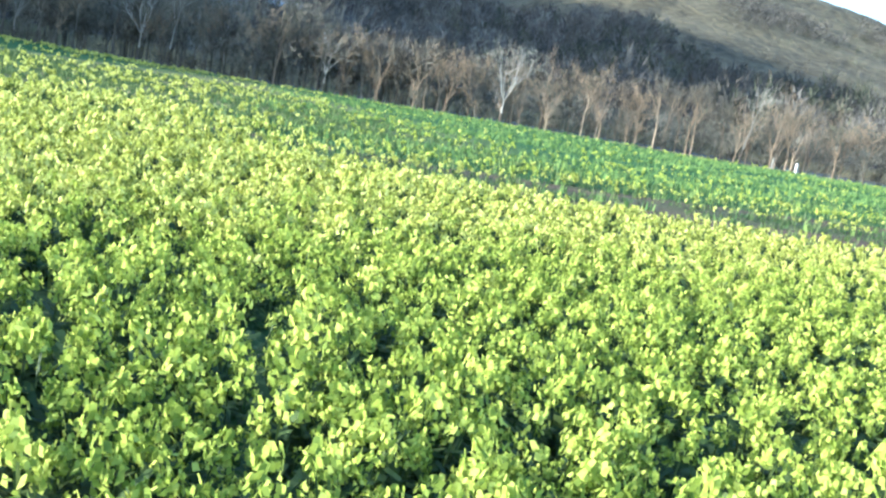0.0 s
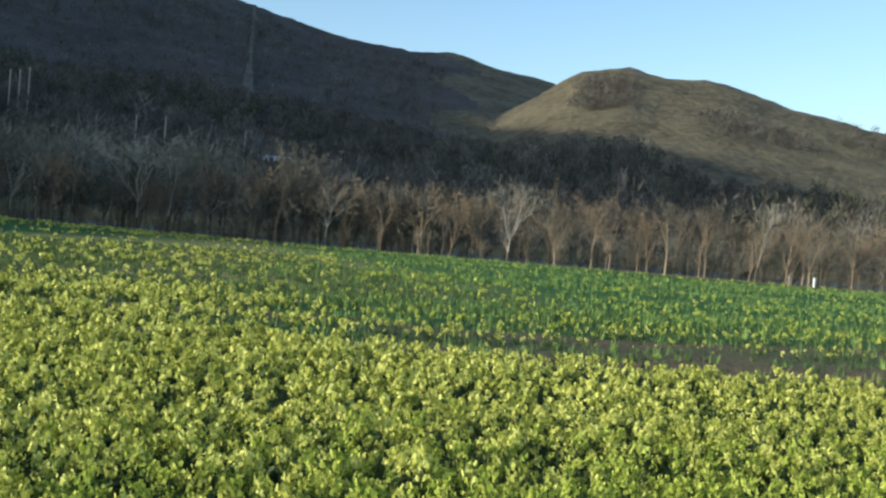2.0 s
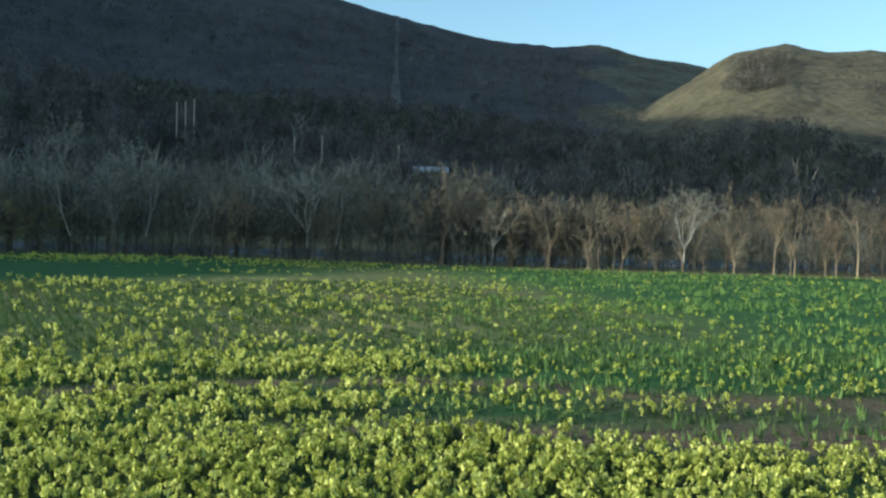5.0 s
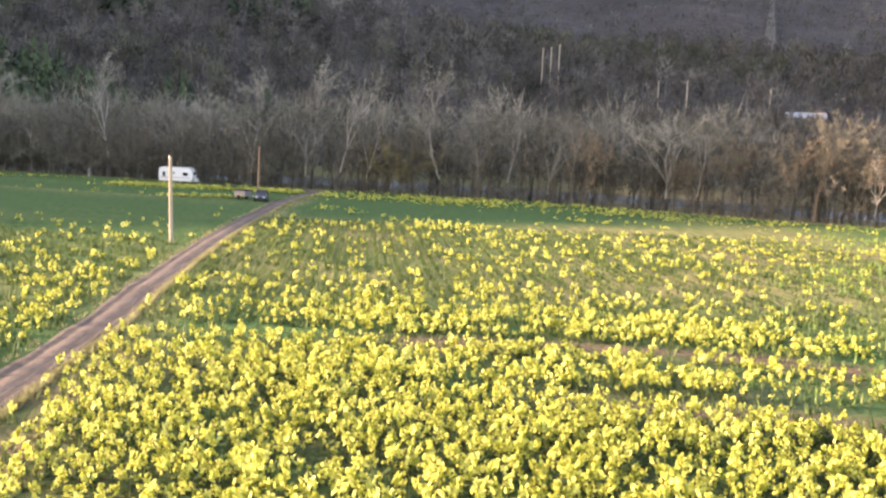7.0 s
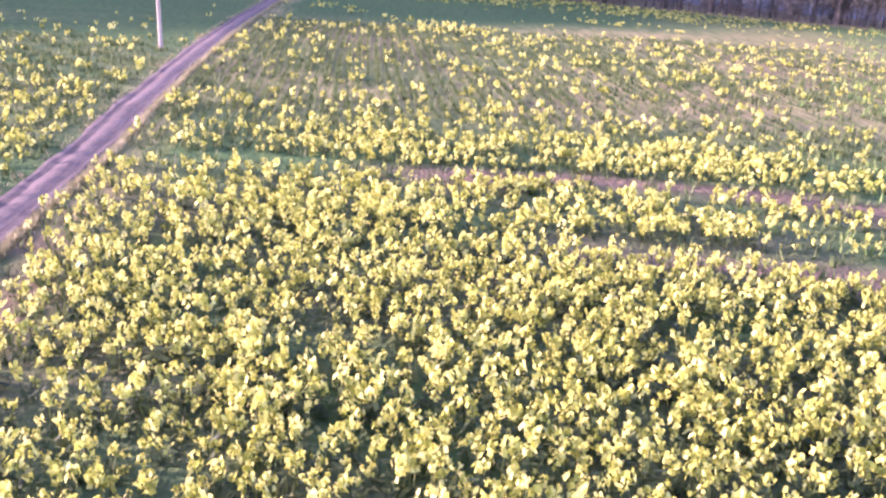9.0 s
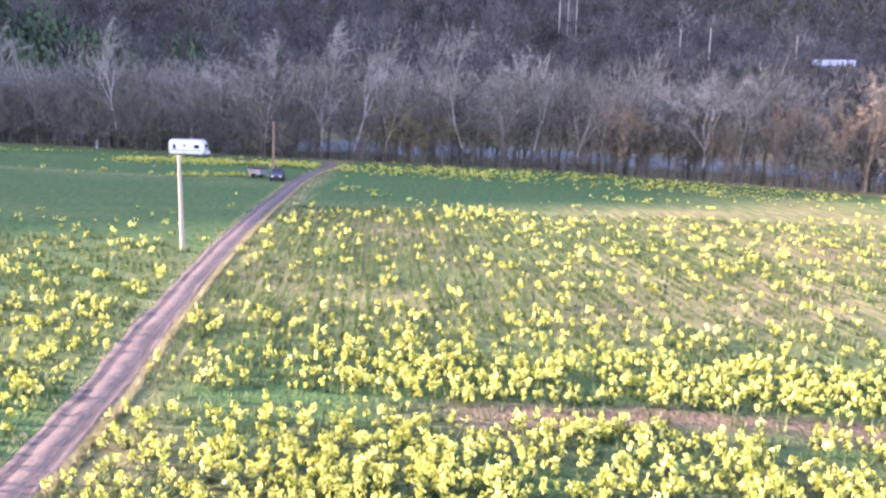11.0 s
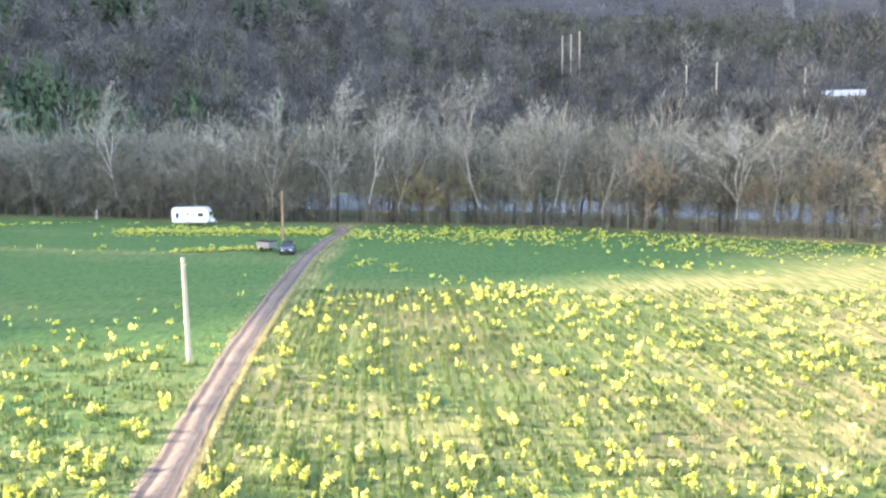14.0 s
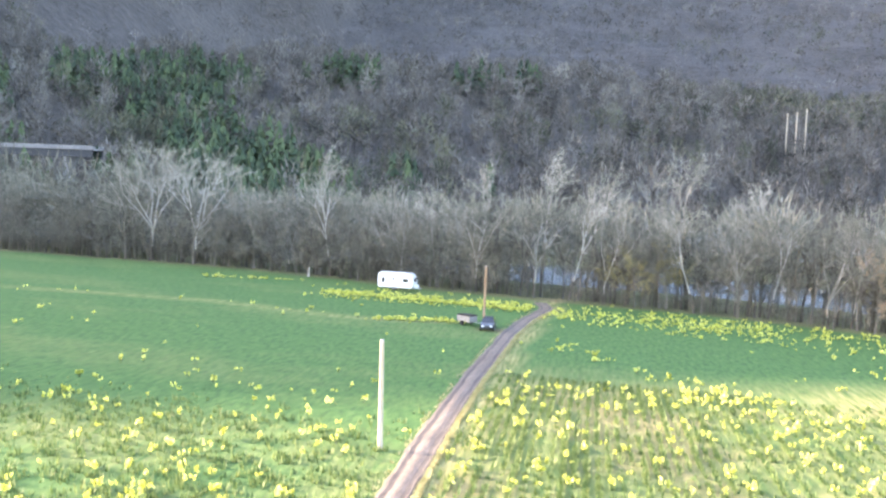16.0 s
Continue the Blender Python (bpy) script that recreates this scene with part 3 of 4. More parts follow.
def mustard(pts, templates, label, bloom=None):
    x, y, z = pts
    size = rng.uniform(0.5, 1.25, len(x)) * np.interp(y, [30, 40, 90, 105], [1.05, 1.2, 1.2, 1.0]) * np.interp(x, [14, 30], [1.0, 0.76])
    return scatter("mustard_plants", np.stack([x, y, z - 0.02, size], 1), templates, (bloom or M_BLOOM, M_LEAF), label, "flowers", lean=0.12)


close_t = [flower_template(rng, h, 24, 8, 0.70, 0.20, 0.52) for h in (1, 2, 1, 2, 1)]
near_t = [flower_template(rng, h, 13, 5, 0.70, 0.19, 0.78) for h in (1, 1, 2, 1, 2, 1)]
far_t = [flower_template(rng, h, 8, 3, 0.48, 0.2, 1.0) for h in (1, 2, 2, 3, 2, 1)]
clump_f = [flower_template(rng, h, 7, 2, 0.38, 0.22, 1.2) for h in (1, 2, 3, 3, 2, 2)]
light_t = [flower_template(rng, 1, 5, 2, 0.70, 0.20, 1.7) for _ in range(4)]
def first_stretch(x, y):
    """The part of the dense mustard that the flight starts over."""
    return (x > 2) & (x < 12 + 1.35 * (y + 29)) & (x < 42) & (y > -24) & (y <= -3)


def second_stretch(x, y):
    return (x > -20) & (x < 54) & (y > -5) & (y < 17) & ~first_stretch(x, y)


mustard(sample(4500, -52, 70, -52, 17, lambda a, b: flower_density(a, b) * ((a < -20) | (a > 54) | (b < -46))), light_t, "flowering mustard plants at the near end of the field")
mustard(sample(14500, -20, 54, -46, -3, lambda a, b: flower_density(a, b) * ~(first_stretch(a, b) | second_stretch(a, b))), light_t, "dense flowering mustard plants at the near end of the field", M_BUD)
x, y, z = sample(12500, 2, 42, -24, -3, lambda a, b: flower_density(a, b) * first_stretch(a, b))
k = rng.uniform(0, 1, len(x)) < smooth(-2, -14, y)
mustard((x[k], y[k], z[k]), close_t, "dense lime-green mustard plants coming into flower", M_BUD)
mustard((x[~k], y[~k], z[~k]), close_t, "dense yellow flowering mustard plants with green leaves")
mustard(sample(20500, -20, 54, -5, 17, lambda a, b: flower_density(a, b) * second_stretch(a, b)), near_t, "dense yellow flowering mustard plants with green leaves")
def by_bloom(pts, templates, lime, yellow):
    """Plants east of the opened bloom are still lime-green buds."""
    px, py, pz = pts
    k = rng.uniform(0, 1, len(px)) < 0.85 * smooth(14, 27, px - 0.35 * (py - 17))
    mustard((px[k], py[k], pz[k]), templates, lime, M_BUD)
    mustard((px[~k], py[~k], pz[~k]), templates, yellow)


by_bloom(sample(23000, -50, 78, 17, 40, lambda a, b: flower_density(a, b) * ((b > 17))), far_t, "bands of lime-green budding mustard plants", "bands of yellow flowering mustard plants")
by_bloom(sample(70000, -140, 170, 40, 170, lambda a, b: flower_density(a, b) * (b < edge(a))), clump_f, "scattered lime-green budding mustard plants in the green crop", "scattered yellow flowering mustard plants in the green crop")

mustard(sample(3600, -64, -28, 130, 141, lambda a, b: flower_density(a, b) * (a < track_x(b) - 1.5)), clump_f, "line of yellow mustard plants before the caravan")
mustard(sample(900, -48, -33, 111, 119, lambda a, b: flower_density(a, b) * (a < track_x(b) - 1.5)), clump_f, "line of yellow mustard plants beside the parked car")


# grass and weeds in drill rows over the loose part of the field
def tuft_template(r, n):
    verts, faces = [], []
    for _ in range(n):
        a = r.uniform(0, 6.28)
        o = np.array([np.cos(a), np.sin(a), 0]) * r.uniform(0, 0.22)
        d = np.array([np.cos(a) * r.uniform(0, 0.2), np.sin(a) * r.uniform(0, 0.2), r.uniform(0.16, 0.42)])
        s = np.array([-np.sin(a), np.cos(a), 0]) * r.uniform(0.02, 0.05)
        faces.append([len(verts), len(verts) + 1, len(verts) + 2])
        verts.extend([o - s, o + s, o + d])
    return np.array(verts), np.array(faces), np.zeros(len(faces), int)


def drill_rows(n, x0, x1, y0, y1, pitch, loose):
    """Points along the drill rows, which run beside the track, thinned in patches."""
    y = rng.uniform(y0, y1, n)
    row = np.round(rng.uniform(x0, x1, n) / pitch)
    x = track_x(y) + 1.9 + row * pitch + rng.normal(0, loose, n)
    strong = np.modf(np.sin(row * 12.9898 + np.floor(y / 7 + row * 0.37) * 4.1) * 43758.5453)[0] ** 2
    k = (y < edge(x) - 1) & (rng.uniform(0, 1, n) < 0.12 + strong) & (wave(x, y, 0.2, 0.3) + 0.6 * wave(x, y, 0.7, 1.3) > rng.uniform(-1.5, 0.5, n))
    k &= rng.uniform(0, 1, n) < np.interp(x, [-10, 6, 24], [1.0, 0.62, 0.4])
    return x[k], y[k]


blades = [tuft_template(rng, 5) for _ in range(6)]
x, y = drill_rows(95000, 0, 58, 26, 86, 0.72, 0.06)
scatter("grass_tufts", np.stack([x, y, height(x, y), rng.uniform(0.5, 1.25, len(x))], 1), blades, (M_GRASS,), "green grass and weed tufts in drill rows", "grass")
x, y = rng.uniform(-75, 78, 26000), rng.uniform(-26, 62, 26000)
k = (np.abs(x - track_x(y)) > 1.5) & ((y < 28) | (x < track_x(y))) & (wave(x, y, 0.2, 0.3) + 0.6 * wave(x, y, 0.7, 1.3) > rng.uniform(-1.3, 0.7, len(x)))
x, y = x[k], y[k]
scatter("grass_tufts", np.stack([x, y, height(x, y), rng.uniform(0.6, 1.5, len(x))], 1), blades, (M_GRASS,), "loose green grass and weed tufts", "grass")


# young lime-green crop in streaks across the east of the field
n = 46000
x, y = rng.uniform(14, 150, n), rng.uniform(8, 120, n)
k = (x > 2 + 0.40 * y + 26 * rng.uniform(0, 1, n) ** 2) & (y < edge(x) - 2) & (wave(0.25 * x, y, 0.16, 0.3) + 0.7 * wave(0.3 * x, y, 0.5, 1.3) > rng.uniform(-0.5, 1.4, n))
x, y = x[k], y[k]
scatter("crop_leaves", np.stack([x, y, height(x, y), rng.uniform(0.8, 1.8, len(x))], 1), blades, (M_CROP,), "young lime-green crop leaves in streaks", "crop")


n = 40000
x, y = rng.uniform(-78, -12, n), rng.uniform(8, 68, n)
k = (x < track_x(y) - 1.5) & (wave(x, y, 0.9, 0.3) + 0.6 * wave(x, y, 2.3, 1.3) > rng.uniform(-0.3, 1.2, n)) & (rng.uniform(0, 1, n) < smooth(70, 48, y))
x, y = x[k], y[k]
scatter("grass_tufts", np.stack([x, y, height(x, y), rng.uniform(0.7, 1.5, len(x))], 1), blades, (M_GRASS,), "clumps of green grass beside the track", "grass")


# pale dry grass along both sides of the track
y = rng.uniform(-24, 134, 8200)
side = np.where(rng.uniform(0, 1, len(y)) < 0.96, 1, -1)
x = track_x(y) + side * (1.12 + np.abs(rng.normal(0, 0.14, len(y))))
scatter("verge_grass", np.stack([x, y, height(x, y), rng.uniform(0.45, 0.9, len(y))], 1), [tuft_template(rng, 6) for _ in range(5)], (M_DRY,), "pale dry grass along the edges of the track", "grass")


# ---- trees ----
def grow(r, bm, p, d, length, rad, level, tips, spread, up):
    """A bent limb that sends out side limbs along its way; the outer ones note where twigs sit."""
    n = 4 if level > 1 else 3 if level == 1 else 2
    for i in range(n):
        q = p + d * (length / n)
        tube(bm, p, q, rad * (1 - 0.55 * i / n), rad * (1 - 0.55 * (i + 1) / n), 5 if level > 2 else 3)
        p = q
        d = (d + Vector(r.normal(0, 0.13, 3)) + Vector((0, 0, up * 0.5))).normalized()
        if level <= 1:
            tips.append((p.copy(), d.copy(), length))
        if level > 0 and i > 0 and r.uniform() < 0.86:
            a = r.uniform(0, 6.28)
            u = d.orthogonal().normalized()
            side = u * math.cos(a) + d.cross(u) * math.sin(a)
            nd = (d + side * r.uniform(0.45, 0.95) * spread / 0.4 + Vector((0, 0, up))).normalized()
            grow(r, bm, p, nd, length * r.uniform(0.5, 0.74), rad * (1 - 0.55 * i / n) * r.uniform(0.5, 0.68), level - 1, tips, spread, up)


def twig_fan(r, tips, count, width, reach):
    """Fine twigs, each a thin sliver, round the ends of the limbs."""
    verts, faces = [], []
    for p, d, ln in tips:
        for _ in range(count):
            w = (d * 0.8 + Vector(r.normal(0, 0.6, 3)) + Vector((0, 0, 0.2))).normalized()
            s = w.orthogonal().normalized()
            s.rotate(Matrix.Rotation(r.uniform(0, 6.28), 3, w))
            s *= width * r.uniform(0.6, 1.3)
            o = p + Vector(r.normal(0, 0.22, 3)) * reach
            e = o + w * r.uniform(0.5, 1.1) * reach
            b = len(verts)
            verts += [o - s, o + s, e]
            faces.append((b, b + 1, b + 2))
    return verts, faces


def tree_thing(seed, tall, trunk_share, bark, twigs, label, spread=0.4, up=0.1, fork=4, level=3, girth=0.014, count=11, open_=0.45, bend=0.07, width=0.02, reach=1.0, low=0.5):
    """A bare tree: trunk, limbs (pale on a sycamore) and a crown of twigs."""
    r = np.random.default_rng(seed)
    root = thing("tree", 0, 0, 0, 0, label, "tree", "bare trees on the river bank")
    lower, tips = bmesh.new(), []
    pale = bark is M_PALE
    limbs = bmesh.new() if pale else lower
    p, d, base = Vector((0, 0, -0.4)), Vector((r.normal(0, 0.04), r.normal(0, 0.04), 1)).normalized(), tall * girth
    h = tall * trunk_share
    tube(lower, p, p + d * 0.9, base * 1.5, base, 8)
    p = p + d * 0.9
    steps = 5
    for i in range(steps):
        q = p + d * (h / steps)
        tube(limbs if pale and i >= 2 else lower, p, q, base * (1 - 0.08 * i), base * (1 - 0.08 * (i + 1)), 7)
        p = q
        d = (d + Vector((r.normal(0, bend), r.normal(0, bend), 0.05))).normalized()
        if i >= 1 and r.uniform() < low:
            nd = (d * 0.6 + Vector((r.normal(0, 0.6), r.normal(0, 0.6), 0.3))).normalized()
            grow(r, limbs, p, nd, tall * 0.2, base * 0.34, level - 2, tips, spread, up)
    rest = tall * (1 - trunk_share)
    for k in range(fork):
        a = 2 * math.pi * (k + r.uniform(-0.3, 0.3)) / fork
        nd = (d + Vector((math.cos(a), math.sin(a), 0)) * open_ * r.uniform(0.6, 1.2)).normalized()
        grow(r, limbs, p, nd, rest * r.uniform(0.62, 0.82), base * r.uniform(0.45, 0.6), level, tips, spread, up)
    part("trunk", lower, M_BARK if pale else bark, root)
    if pale:
        part("upper_trunk", limbs, bark, root, "pale flaking upper trunk and limbs")
    tv, tf = twig_fan(r, tips, count, width, reach)
    crown = mesh_from("crown", [tuple(v) for v in tv], tf, twigs)
    crown.parent = root
    top = max(v.z for v in tv)
    return root, top


KINDS = dict(
    broad=tree_thing(11, 20, 0.30, M_PALE, M_TWIG_PALE, "big bare sycamore with a broad pale crown", fork=6, spread=0.5, open_=0.62, up=0.06, count=20, low=0.3, girth=0.0145),
    fan=tree_thing(12, 20, 0.36, M_PALE, M_TWIG_PALE, "bare sycamore with pale limbs spread like a fan", fork=5, spread=0.42, open_=0.5, up=0.08, count=12, girth=0.0125),
    vase=tree_thing(13, 20, 0.46, M_PALE, M_TWIG_PALE, "slender bare sycamore with a pale forked trunk", fork=3, spread=0.42, open_=0.34, up=0.08, count=12, bend=0.05, girth=0.0125),
    stems=tree_thing(14, 20, 0.22, M_PALE, M_TWIG, "bare sycamore with several pale upright stems", fork=4, spread=0.3, open_=0.22, up=0.16, count=13, girth=0.0115),
    tall=tree_thing(15, 27, 0.66, M_PALE, M_TWIG_PALE, "tall thin sycamore with a small pale top", fork=4, spread=0.5, open_=0.4, level=2, count=26, up=0.06, girth=0.009, low=0.1),
    bent=tree_thing(26, 20, 0.40, M_PALE, M_TWIG_PALE, "leaning bare sycamore with pale crooked limbs", fork=4, spread=0.5, open_=0.6, up=0.1, count=11, bend=0.16, girth=0.012),
    grey=tree_thing(17, 17, 0.34, M_BARK, M_TWIG, "bare grey-brown tree with a rounded crown", fork=5, spread=0.48, open_=0.5, level=2, count=26, up=0.06, width=0.03),
    grey_b=tree_thing(18, 18, 0.40, M_BARK, M_TWIG, "slender bare grey tree on the wooded bank", fork=4, spread=0.42, open_=0.4, level=2, count=28, up=0.1, width=0.03),
    brown=tree_thing(19, 12, 0.26, M_BARK, M_TWIG_BROWN, "bare brown tree with a dense crown of fine twigs", fork=6, spread=0.6, open_=0.95, level=2, count=18, up=0.04, width=0.038, low=0.8),
    brown_b=tree_thing(20, 13, 0.30, M_BARK, M_TWIG_BROWN, "bare brown tree with fine twigs on the bank", fork=6, spread=0.55, open_=0.8, level=2, count=20, up=0.06, width=0.038, low=0.7),
    bud=tree_thing(21, 13, 0.28, M_BARK, M_TWIG2, "bare tree with reddish-brown budding twigs", fork=5, spread=0.5, open_=0.55, level=2, count=26, up=0.08, width=0.032),
    bud_b=tree_thing(22, 13, 0.34, M_BARK, M_TWIG2, "upright bare tree with russet twigs", fork=4, spread=0.42, open_=0.42, level=2, count=26, up=0.12, width=0.03),
    leaf=tree_thing(23, 11, 0.22, M_BARK, M_TWIG_OLIVE, "low tree coming into olive-brown bud", fork=6, spread=0.55, open_=0.75, level=2, count=34, up=0.04, width=0.03, low=0.8),
    # east belt trees: sunlight on trunk and limbs is part of the bark colour
    sunlit=tree_thing(31, 13, 0.24, M_BARK_SUN, M_TWIG2, "bare tree with sun-lightened tan trunk and russet twigs at the field's edge", fork=5, spread=0.45, open_=0.5, level=3, count=5, up=0.1, width=0.022, girth=0.017),
    sunlit_b=tree_thing(32, 13, 0.32, M_BARK_SUN, M_TWIG2, "upright bare tree with a sun-lightened tan forked trunk", fork=4, spread=0.4, open_=0.36, level=3, count=6, up=0.14, width=0.022, girth=0.018),
    sunlit_c=tree_thing(33, 13, 0.42, M_BARK_SUN, M_TWIG_BROWN, "slender bare tree with a straight sun-lightened tan trunk", fork=3, spread=0.46, open_=0.3, level=3, count=6, up=0.12, width=0.022, girth=0.015, low=0.8),
    sunlit_d=tree_thing(34, 13, 0.16, M_BARK_SUN, M_TWIG2, "bare many-stemmed tree with sun-lightened tan limbs", fork=6, spread=0.36, open_=0.34, level=3, count=4, up=0.16, width=0.022, girth=0.014),
    shrub=tree_thing(24, 6, 0.10, M_BARK, M_TWIG_BROWN, "low bare shrubby tree with dense twigs", fork=6, spread=0.6, open_=0.8, level=1, count=60, up=0.04, width=0.02, girth=0.01, low=0.9, reach=0.8),
)


def plant(kind, x, off, top, lean=0.0, turn=None):
    """One tree with its crown at the height top, off metres into the bank."""
    root, full = KINDS[kind]
    s = top / full
    y = float(edge(x)) + off
    a = float(rng.uniform(0, 6.28)) if turn is None else turn
    m = Matrix.Translation((x, y, float(height(np.array(x), np.array(y))))) @ Matrix.Rotation(radians(lean), 4, "Y") @ Matrix.Rotation(a, 4, "Z") @ Matrix.Diagonal((s, s, s, 1))
    return copy_thing(root, m)


# the pale sycamores that stand out
for kind, x, off, top, lean in (
        ("broad", -117.6, 3, 24.5, 0), ("broad", -107.0, 3, 25.5, 4), ("vase", -92.5, 3, 18.5, 0), ("fan", -128, 6, 21, 0), ("tall", -82, 14, 28, 0),
        ("vase", -74, 3, 22.5, 2), ("bent", -57.5, 4, 20.5, -14), ("fan", -63.5, 7, 20.5, 0), ("vase", -51, 4, 19.5, 0), ("fan", -43.3, 3, 20.8, 0),
        ("tall", -43.4, 14, 25.6, 0), ("fan", -32.7, 3, 21.2, 0), ("tall", -33.6, 14, 27, 0), ("vase", -26.8, 3, 20.6, 3), ("tall", -23.6, 14, 25.6, 0),
        ("stems", -21, 2.5, 19.6, 0), ("tall", -10.5, 14, 27.5, 0), ("vase", -7.0, 2, 18.8, -7), ("fan", -1.2, 2, 20, -2), ("tall", 2.4, 14, 23, 0),
        ("vase", 3.4, 4, 19, 4), ("stems", 11, 2, 19.8, 0), ("fan", 14.4, 4, 18.5, 0), ("vase", 19.6, 3, 18, 0), ("broad", 29.3, 4, 17, 0), ("vase", 33.5, 3, 16.5, -3),
        ("leaf", -14.8, 1.6, 10.6, 0), ("leaf", -17.5, 2.2, 7.5, 0), ("bud", 16.6, 1.5, 12.4, 0), ("bud", 32.3, 1.5, 9.2, 0), ("bud", 38.2, 2, 12.8, 0), ("bud_b", 45.6, 2, 13.0, 0),
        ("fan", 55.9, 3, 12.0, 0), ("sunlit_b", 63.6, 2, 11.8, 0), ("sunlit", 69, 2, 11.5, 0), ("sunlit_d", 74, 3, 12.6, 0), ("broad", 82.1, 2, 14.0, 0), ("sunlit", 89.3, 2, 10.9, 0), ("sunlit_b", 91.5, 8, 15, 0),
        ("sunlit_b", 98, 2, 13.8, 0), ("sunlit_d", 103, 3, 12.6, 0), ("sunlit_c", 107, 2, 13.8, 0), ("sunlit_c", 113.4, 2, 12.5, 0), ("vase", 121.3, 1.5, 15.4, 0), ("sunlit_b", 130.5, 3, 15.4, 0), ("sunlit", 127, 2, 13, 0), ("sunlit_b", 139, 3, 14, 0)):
    plant(kind, x, off + (1.5 if x < 45 and kind in ("broad", "fan", "vase", "stems") and x not in (-7.0, 11) else 0), top, lean)

# taller dull trees where the belt turns into the sun
for kind, x, off, top, turn in (("brown", 49.3, 5, 16.8, 0.4), ("grey", 50.9, 8, 17.6, 2.1), ("brown_b", 52.4, 6, 16.6, 3.9), ("grey_b", 53.6, 11, 17.5, 5.2), ("brown", 51.6, 13, 17.8, 1.3)):
    plant(kind, x, off, top, 0.0, turn)

# the rest of the belt, row behind row
for off, step in ((3.0, 4.2), (7.5, 5.2), (13.0, 5.4)):
    for x in np.arange(-165, 172, step):
        xx = float(x + rng.uniform(-2.0, 2.0))
        if -33.5 < xx < -27.5 and off < 10:
            continue
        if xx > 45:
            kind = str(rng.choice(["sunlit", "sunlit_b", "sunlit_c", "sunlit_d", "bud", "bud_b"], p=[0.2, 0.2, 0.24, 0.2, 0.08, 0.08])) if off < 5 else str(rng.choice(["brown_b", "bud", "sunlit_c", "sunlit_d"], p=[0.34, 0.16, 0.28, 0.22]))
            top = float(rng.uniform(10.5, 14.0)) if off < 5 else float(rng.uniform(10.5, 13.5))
        elif off < 5:
            kind = str(rng.choice(["brown", "brown_b", "grey", "grey_b"], p=[0.40, 0.38, 0.11, 0.11]))
            top = float(rng.uniform(8.5, 13.5)) if kind.startswith("brown") else float(rng.uniform(13, 17))
        else:
            kind = str(rng.choice(["brown_b", "grey", "grey_b", "fan", "stems"], p=[0.16, 0.38, 0.34, 0.06, 0.06]))
            top = float(rng.uniform(12, 15)) if kind == "brown_b" else float(rng.uniform(16.0, 20.5))
        plant(kind, xx, off + float(rng.uniform(-1.2, 2.4)), top, float(rng.normal(0, 2.5)))
for x in np.arange(-165, 170, 5.0):
    xx = float(x + rng.uniform(-2, 2))
    if -37 < xx < -22 or (-20 < xx < 42 and rng.uniform() < 0.7):
        continue
    plant("shrub", xx, float(rng.uniform(1.6, 9)), float(rng.uniform(2.4, 3.6) if -22 <= xx < 42 else rng.uniform(3.5, 6.5)))
for t, _ in KINDS.values():
    for o in (*t.children_recursive, t):
        bpy.data.objects.remove(o)


# ---- far woods ----
def bare_template(r, limbs, twigs, width=0.009, mat=0, wide=0.3, rise=0.45, stem=0.014):
    """A far bare tree, about one unit high: stem, rising limbs and a round crown of fine twig slivers."""
    verts, faces = [], []

    def sliver(a, b, w):
        a, b = np.array(a, float), np.array(b, float)
        s = np.cross(b - a, r.normal(0, 1, 3))
        s = s / (np.linalg.norm(s) + 1e-9) * w
        faces.append([len(verts), len(verts) + 1, len(verts) + 2])
        verts.extend([a - s, a + s, b])

    sliver((0, 0, -0.05), (0, 0, 0.7), stem)
    sliver((0, 0, -0.05), (0.01, 0, 0.7), stem)
    low = r.uniform(0.5, 0.62)
    for _ in range(limbs):
        a = r.uniform(0, 6.28)
        e = np.array([np.cos(a), np.sin(a), 0]) * r.uniform(0.1, 0.26) + np.array([0, 0, r.uniform(0.6, 0.92)])
        sliver((0, 0, r.uniform(0.15, 0.45)), e, stem * 0.64)
    for _ in range(twigs):
        d = r.normal(0, 1, 3)
        d = d / (np.linalg.norm(d) + 1e-9)
        p = np.array([0, 0, low]) + d * np.array([wide, wide, 0.92 - low]) * r.uniform(0.35, 0.9)
        t = d * 0.8 + np.array([0, 0, rise]) + r.normal(0, 0.45, 3)
        sliver(p, p + t / np.linalg.norm(t) * r.uniform(0.1, 0.2), width * r.uniform(0.7, 1.4))
    return np.array(verts), np.array(faces), np.full(len(faces), mat)


def pine_template(r):
    verts, faces = [], []
    for k in range(58):
        z = r.uniform(0.12, 0.95)
        a = r.uniform(0, 6.28)
        w = 0.25 * (1.05 - z) * r.uniform(0.7, 1.1) + 0.03
        o = np.array([np.cos(a) * w, np.sin(a) * w, z - 0.05])
        s = np.array([-np.sin(a), np.cos(a), 0]) * (w * 0.28 + 0.012)
        faces.append([len(verts), len(verts) + 1, len(verts) + 2])
        verts.extend([o - s, o + s, np.array([np.cos(a) * w * 0.35, np.sin(a) * w * 0.35, z + 0.07])])
    return np.array(verts), np.array(faces), np.zeros(len(faces), int)


def land(x, y):
    h = hill_height(x, y)
    r = np.hypot(x - EYE0[0], y - EYE0[1])
    return np.where(r > 300, height(x, y) - 1.5 + np.maximum(0, h), height(x, y))


def polar(n, a0, a1, r0, r1):
    a = np.radians(rng.uniform(a0, a1, n))
    r = np.sqrt(rng.uniform(r0 * r0, r1 * r1, n))
    return EYE0[0] + r * np.sin(a), EYE0[1] + r * np.cos(a)


